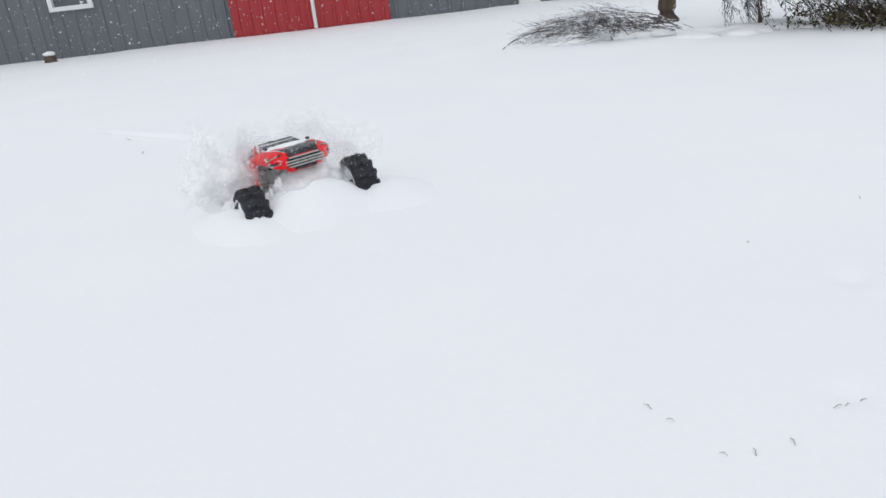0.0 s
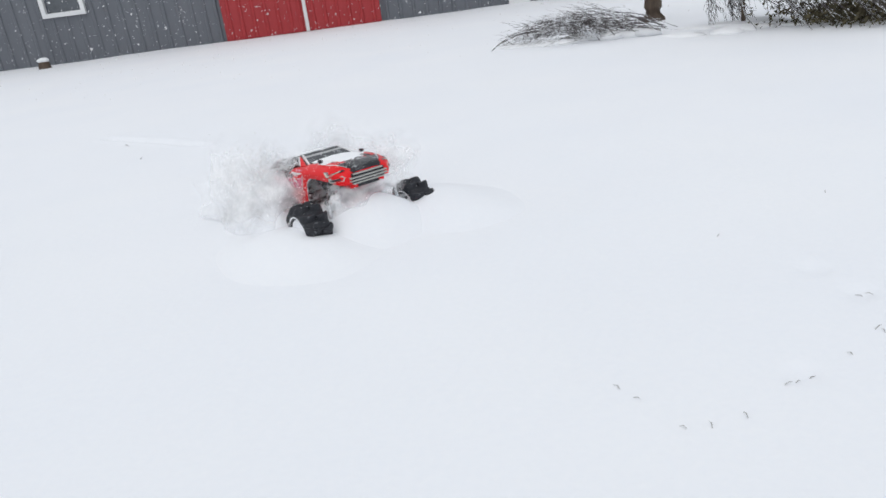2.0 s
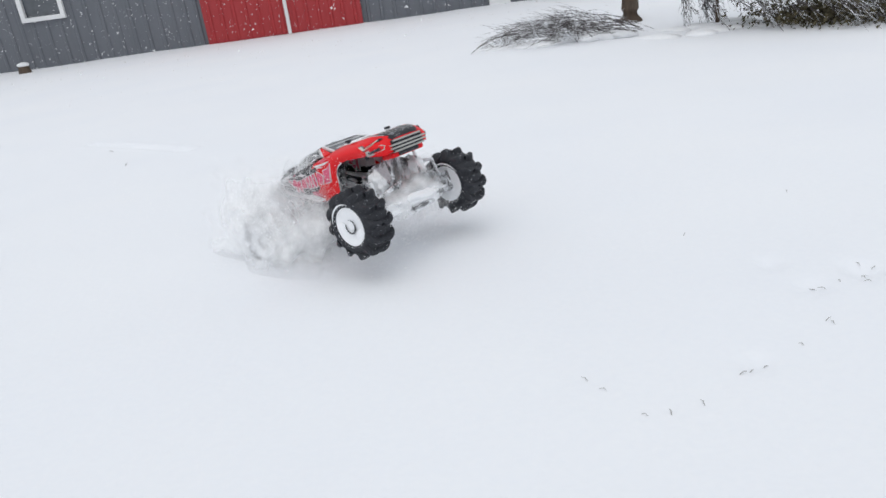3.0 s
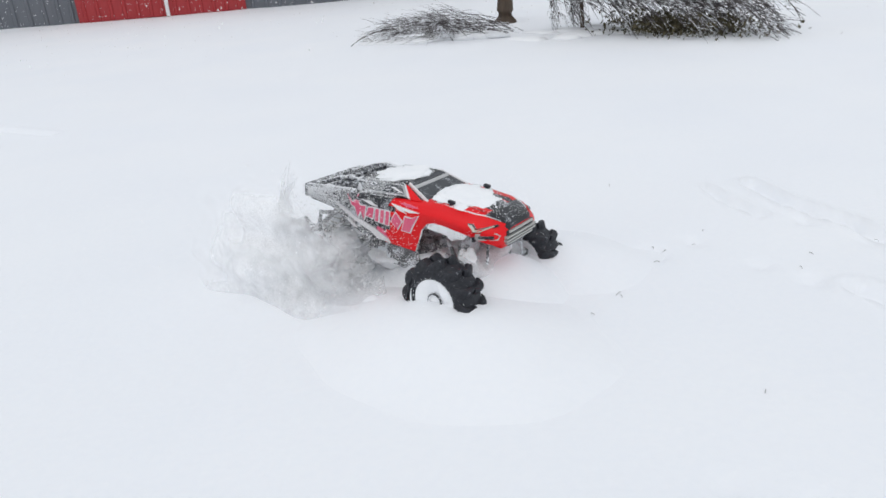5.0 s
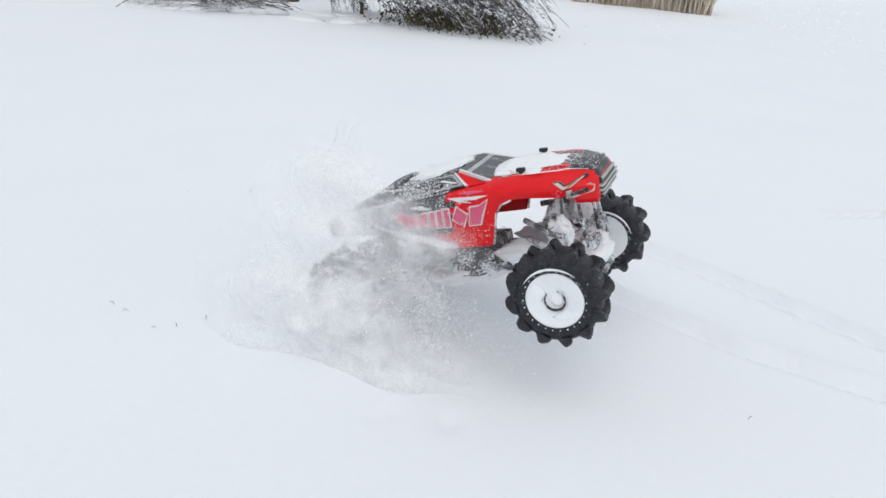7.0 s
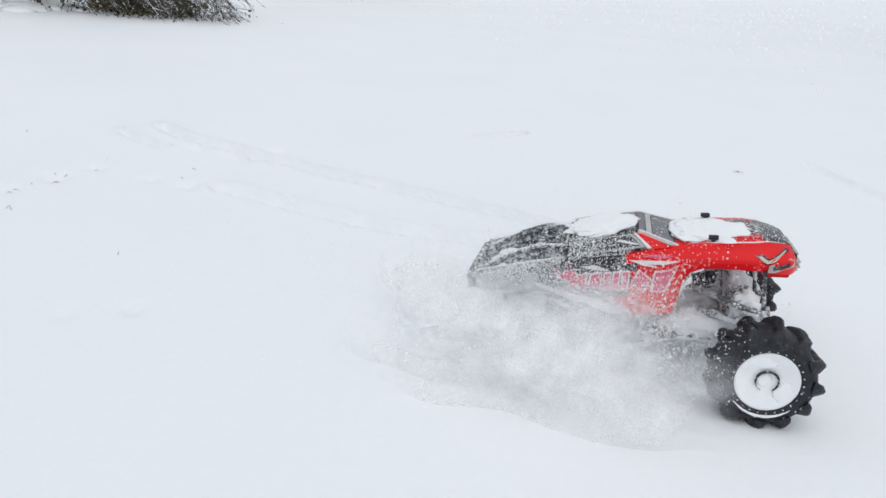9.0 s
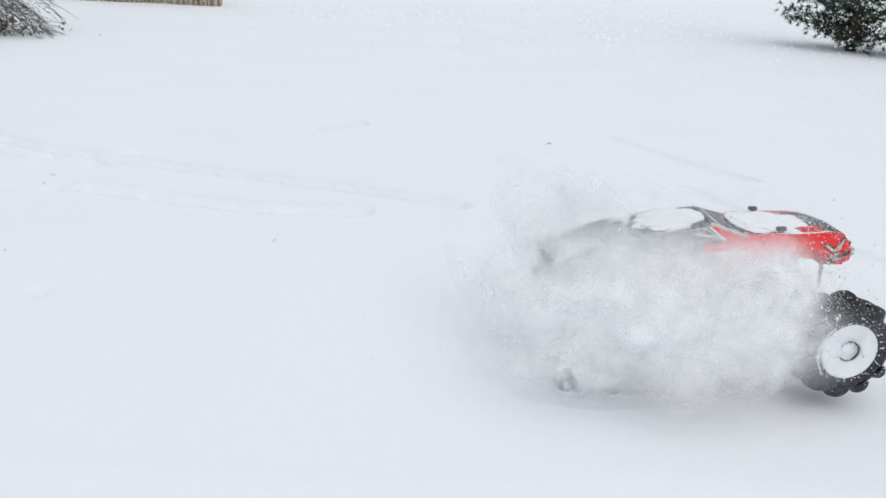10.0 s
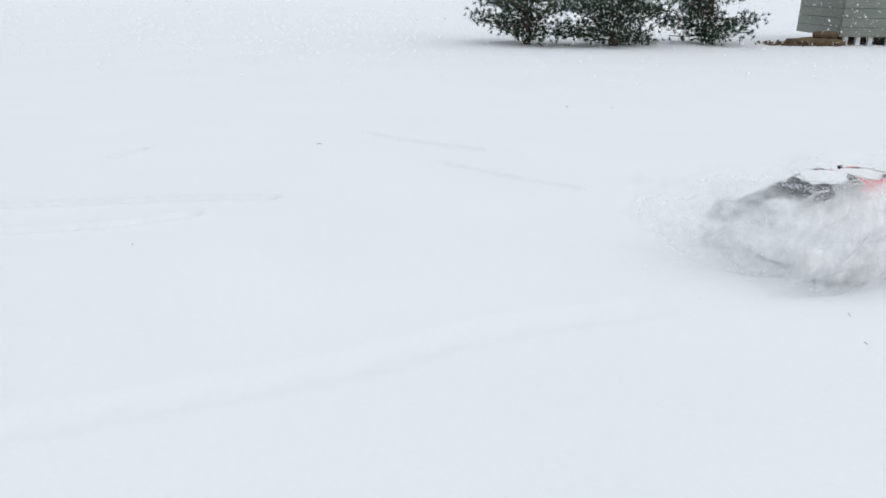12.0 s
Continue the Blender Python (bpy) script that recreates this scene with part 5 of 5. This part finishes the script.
HEAPS = [
    (heap("wave of loose snow ploughed up under the front axle", 3, [(0.25, 0.0, 0.16, 0.20, 0.11), (0.12, 0.0, 0.18, 0.16, 0.09)]),
     [(0, 0, 0, 0.0), (1, 0, 0, 0.0), (2, 0.01, 0, 0.0), (2.5, 0, 0, 0.0), (2.8, -0.02, 0, -0.12), (4.3, -0.02, 0, -0.13), (4.7, 0.0, 0, 0.0), (5.3, 0.02, 0, 0.0), (5.6, 0.02, 0, 0.0), (5.8, -0.03, 0, -0.10), (6.0, -0.06, 0, -0.25), (12, -0.06, 0, -0.25)]),
    (heap("bank of loose snow pushed along by the near wheels", 7, [(0.06, -0.23, 0.13, 0.09, 0.165), (-0.10, -0.24, 0.20, 0.11, 0.12)]),
     [(0, -0.04, 0, -0.13), (1, -0.04, 0, -0.09), (2, -0.02, 0, -0.07), (2.5, -0.06, 0, -0.03), (2.8, -0.06, 0, -0.14), (3.0, -0.06, 0, -0.22), (3.3, -0.06, 0, -0.24), (4.9, 0.0, 0, -0.15), (5.15, 0.02, 0, -0.07), (5.5, 0.04, 0, 0.0), (5.75, 0.02, 0, -0.08), (6.0, -0.04, 0, -0.30), (12, -0.06, 0, -0.30)]),
    (billow("billow of powder snow thrown up beside the near wheels", 9, [((-0.22, -0.22, 0.03), (0.12, 0.085, 0.12)), ((-0.07, -0.235, 0.02), (0.12, 0.08, 0.115)), ((-0.02, -0.21, 0.10), (0.11, 0.07, 0.09)), ((-0.14, -0.20, 0.10), (0.13, 0.06, 0.085))], 15000),
     [(0, -0.08, 0.02, -0.08), (2.5, -0.07, 0.02, -0.05), (2.9, -0.08, 0.02, -0.15), (3.2, -0.08, 0.02, -0.20), (4.9, -0.02, 0.03, -0.20), (5.3, 0.06, 0.0, -0.10), (5.6, 0.14, 0.02, 0.0), (6.0, 0.20, 0.045, 0.115), (6.2, 0.12, 0.04, 0.10), (6.5, -0.02, 0.02, -0.04), (7.0, -0.10, 0.03, -0.24), (7.75, -0.06, 0.03, -0.30), (8.6, -0.06, 0.02, -0.26), (9.25, 0.0, 0.03, -0.15), (10, 0.0, 0.03, -0.22), (11, 0.0, 0.03, -0.28), (12, 0.0, 0.03, -0.28)]),
    (billow("billow of powder snow behind the rear axle", 21, [((-0.32, -0.13, 0.0), (0.11, 0.13, 0.09)), ((-0.28, 0.12, 0.0), (0.12, 0.15, 0.10)), ((-0.42, 0.0, 0.0), (0.14, 0.18, 0.06)), ((-0.25, -0.08, 0.05), (0.12, 0.14, 0.09))], 9000),
     [(0, 0.04, 0, -0.05), (3, 0.03, 0, -0.04), (4.9, 0.04, 0.02, -0.06), (5.4, 0.02, 0.0, -0.09), (6.2, 0.0, 0.0, -0.10), (7.0, -0.02, 0.0, -0.16), (7.75, -0.04, 0.02, -0.24), (9.25, 0.04, 0, -0.15), (10, 0.04, 0, -0.20), (11, 0.06, 0, -0.30), (12, 0.06, 0.0, -0.32)]),
    (heap("drift of deep snow into which the near front wheel has sunk", 41, [(0.31, -0.25, 0.34, 0.27, 0.085)]),
     [(0, 0, 0, -0.25), (4.3, 0, 0, -0.25), (4.75, 0.0, 0, -0.01), (5.1, 0.0, 0, 0.0), (5.3, -0.02, 0, -0.04), (5.6, -0.08, 0, -0.25), (12, 0, 0, -0.25)]),
    (heap("deep loose snow round the front wheels", 33, [(0.24, -0.26, 0.27, 0.20, 0.058), (0.30, 0.26, 0.27, 0.20, 0.062)]),
     [(0, 0.0, 0, -0.02), (1.2, 0.0, 0, -0.02), (2, 0.0, 0, 0.0), (2.4, 0.0, 0, -0.01), (2.8, -0.02, 0, -0.12), (4.4, 0, 0, -0.12), (4.7, 0, 0, -0.01), (5.05, 0.0, 0, 0.0), (5.35, 0.0, 0, 0.0), (5.7, -0.04, 0, -0.20), (12, -0.04, 0, -0.25)]),
]


# ---- thin veils of powder hanging in the air ----
def veil(label, seed, fans):
    """Domed sheets of airborne powder that thin out to nothing at the rim: centre, half sizes, bulge, thickness."""
    verts, faces, dens = [], [], []
    for k, (c, half, bulge, most, face) in enumerate(fans):
        turn = Matrix.Rotation(math.radians(face), 3, "Z")
        n, base = 36, len(verts)
        for i in range(n + 1):
            for j in range(n + 1):
                u, v = 2 * i / n - 1, 2 * j / n - 1
                w = noise.noise(Vector((2.2 * u + seed, 2.2 * v, 1.7 * k)))
                e = noise.noise(Vector((5.0 * u, 5.0 * v + seed, 1.7 * k + 9)))
                r = math.hypot(u, v) + 0.30 * w + 0.12 * e
                q = min(1.0, max(0.0, (1.0 - r) / 0.75))
                z = c[2] + half[1] * v
                p = turn @ Vector((half[0] * u, -bulge * (1 - min(1, u * u + v * v)) + 0.05 * w, 0))
                verts.append((c[0] + p.x, c[1] + p.y, z))
                dens.append(most * q * q * (3 - 2 * q) * min(1.0, max(0.0, z / 0.16)))
        for i in range(n):
            for j in range(n):
                a = base + i * (n + 1) + j
                if max(dens[a], dens[a + 1], dens[a + n + 1], dens[a + n + 2]) > 0:
                    faces.append((a, a + n + 1, a + n + 2, a + 1))
    me = bpy.data.meshes.new("snow_veil")
    me.from_pydata(verts, [], faces)
    me.attributes.new("powder_thickness", "FLOAT", "POINT").data.foreach_set("value", dens)
    me.polygons.foreach_set("use_smooth", [True] * len(me.polygons))
    me.materials.append(VEIL)
    return tagged(new("snow_veil", me), label, "snow mist", "snow thrown up by the truck", "stuff")


HEAPS += [
    (veil("thin mist of powder snow beside the near wheels", 4, [((-0.16, -0.27, 0.12), (0.36, 0.24), 0.05, 0.85, 0), ((-0.10, -0.33, 0.07), (0.34, 0.19), 0.05, 0.9, 0)]),
     [(0, -0.08, 0.06, -0.05), (3, -0.08, 0.06, -0.03), (4.9, -0.12, 0.04, -0.07), (5.5, -0.10, 0.0, -0.05), (6.0, 0.03, 0.0, 0.05), (6.5, 0.04, 0.03, 0.11), (7.0, -0.12, 0.02, -0.07), (7.5, -0.10, 0.03, -0.06), (7.9, -0.10, 0.04, -0.06), (8.6, -0.05, 0.02, -0.05), (9.3, 0.05, 0.0, -0.03), (9.6, 0.06, 0, -0.02), (10, -0.04, 0.0, 0.04), (10.5, -0.18, 0, 0.05), (11, -0.18, 0, 0.03), (11.5, -0.08, 0, 0.02), (12, 0.0, 0, 0.02)]),
    (veil("mist of powder snow trailing behind the truck", 14, [((-0.33, -0.25, 0.10), (0.28, 0.21), 0.06, 0.85, 0), ((-0.43, -0.10, 0.11), (0.28, 0.20), 0.05, 0.8, -45)]),
     [(0, 0.12, 0.08, -0.05), (3, 0.10, 0.08, -0.03), (4.9, 0.12, 0.0, 0.03), (5.5, 0.10, 0.0, 0.0), (6.0, 0.05, 0.0, 0.03), (6.5, 0.08, 0.04, 0.15), (7.0, 0.08, 0.05, 0.13), (7.3, 0.06, 0.02, 0.02), (7.5, 0.06, 0, -0.07), (7.9, 0.06, 0, -0.07), (9.3, 0.06, 0, -0.07), (9.6, 0.06, 0, -0.06), (10, 0.08, 0, -0.03), (10.5, 0.07, 0, 0.12), (11, 0.06, 0, 0.06), (11.5, 0.07, 0, 0.0), (12, 0.07, 0, -0.02)]),
    (veil("mist of powder snow round the front axle", 24, [((0.26, 0.0, 0.07), (0.19, 0.14), 0.03, 0.75, 90)]),
     [(0, 0.0, 0, 0.0), (2.6, 0.0, 0, 0.02), (3, -0.05, 0, 0.09), (3.6, -0.04, 0, 0.05), (4.9, 0.0, 0, -0.02), (5.5, 0, 0, 0.0), (6.1, 0.05, 0, 0.06), (6.5, 0.0, 0, -0.10), (7.0, -0.14, 0, -0.5), (12, 0, 0, -0.5)]),
    (veil("mist of powder snow rising on both sides behind the front wheels", 44, [((0.06, -0.25, 0.09), (0.18, 0.16), 0.03, 0.75, 90), ((0.04, 0.22, 0.09), (0.17, 0.15), 0.03, 0.75, 90), ((-0.22, 0.20, 0.13), (0.20, 0.18), 0.03, 0.6, 90)]),
     [(0, 0.0, 0, 0.0), (3, 0.0, 0, 0.01), (4.5, -0.02, 0, -0.10), (5.2, -0.02, 0.02, -0.2), (6, -0.02, 0.02, -0.5), (12, -0.02, 0.02, -0.5)]),
]


HEAPS += [
    (veil("dense mist of powder snow hanging over the tail of the truck", 54, [((-0.20, -0.24, 0.16), (0.38, 0.25), 0.05, 0.92, -4), ((-0.36, -0.02, 0.14), (0.42, 0.23), 0.05, 0.9, -60)]),
     [(0, 0, 0, -0.7), (9.4, 0, 0, -0.7), (9.7, 0.12, 0, -0.16), (10, 0.12, 0, 0.03), (10.5, -0.09, 0, 0.01), (11, -0.05, 0, 0.0), (11.5, -0.05, 0, 0.0), (12, -0.05, 0, 0.0)]),
]


# ---- light snowfall ----
def snowfall(seed, n, lo, hi, size):
    rng = np.random.default_rng(seed)
    pts = rng.uniform(lo, hi, (n, 3))
    near = (pts[:, 0] > -2.0) & (pts[:, 0] < 2.2) & (pts[:, 1] > -2.6) & (pts[:, 1] < 2.4)
    pts = pts[~near]
    return tagged(specks("falling_snow", pts, rng.uniform(*size, len(pts)) * np.where(rng.random(len(pts)) < 0.08, 2.2, 1.0), FALLING, rng, 1.4), "light falling snowflakes in the air", "snowfall", "", "stuff")


FALL = [(snowfall(61, 8500, (-8, 6.0, -1.0), (5, 12.2, 2.6), (0.004, 0.011)), (0.02, -0.01, -0.16)),
        (snowfall(62, 22000, (5, -9, -1.0), (12, 6, 3.0), (0.004, 0.011)), (0.03, -0.01, -0.15))]


def motions():
    walk(truck, [(t, pose(x, y, z, lean, -nose, head)) for t, x, y, z, head, nose, lean in TRUCK])
    times = [0.1 * k for k in range(121)]
    spin, rows, last = 0.0, {w: [] for w, _, _ in wheels}, None
    for t in times:
        x, y = truck_at(t)[:2]
        if last:
            spin += math.degrees(math.hypot(x - last[0], y - last[1]) / R_TYRE) * 1.25 + 4
        last = (x, y)
        for k, (w, e, s) in enumerate(wheels):
            steer, near, far, back = (float(np.interp(t, [r[0] for r in TRAVEL], [r[j] for r in TRAVEL])) for j in (1, 2, 3, 4))
            hop = 0.003 * math.sin(7 * t + 2 * k) + ((near if s < 0 else far) if e > 0 else back)
            rows[w].append((t, pose(AXLE_X[e], s * TRACK, AXLE_Z + hop, 0, (spin + 40 * k) % 360.0, steer if e > 0 else 0.0)))
    for w, _, _ in wheels:
        walk(w, rows[w])
    for (o, phase), drift in zip(PLUMES, DRIFT):
        out = []
        for k in range(49):
            t = 0.25 * k
            x, y, z, head = truck_at(t)[:4]
            a, b, c = (float(np.interp(t, [d[0] for d in drift], [d[j] for d in drift])) for j in (1, 2, 3))
            m = pose(x, y, 0, 0, 0, head) @ pose(a + 0.012 * math.sin(5 * t + phase), b + 0.01 * math.sin(4 * t + phase), c + 0.01 * math.sin(6 * t + phase), 4 * math.sin(2.3 * t + phase), 5 * math.sin(3.1 * t + phase), 6 * math.sin(1.7 * t + phase))
            out.append((t, m))
        walk(o, out)
    for o, drift in HEAPS:
        out = []
        for k in range(49):
            t = 0.25 * k
            x, y, z, head = truck_at(t)[:4]
            a, b, c = (float(np.interp(t, [d[0] for d in drift], [d[j] for d in drift])) for j in (1, 2, 3))
            sway = 0.0 if o.name.startswith("snow_heap") else 3.0
            out.append((t, pose(x, y, 0, 0, 0, head) @ pose(a, b, c, 0, sway * math.sin(2 * t), sway * math.sin(1.3 * t))))
        walk(o, out)
    for o, v in FALL:
        walk(o, [(0, pose(-6 * v[0], -6 * v[1], -6 * v[2])), (12, pose(6 * v[0], 6 * v[1], 6 * v[2]))])


motions()
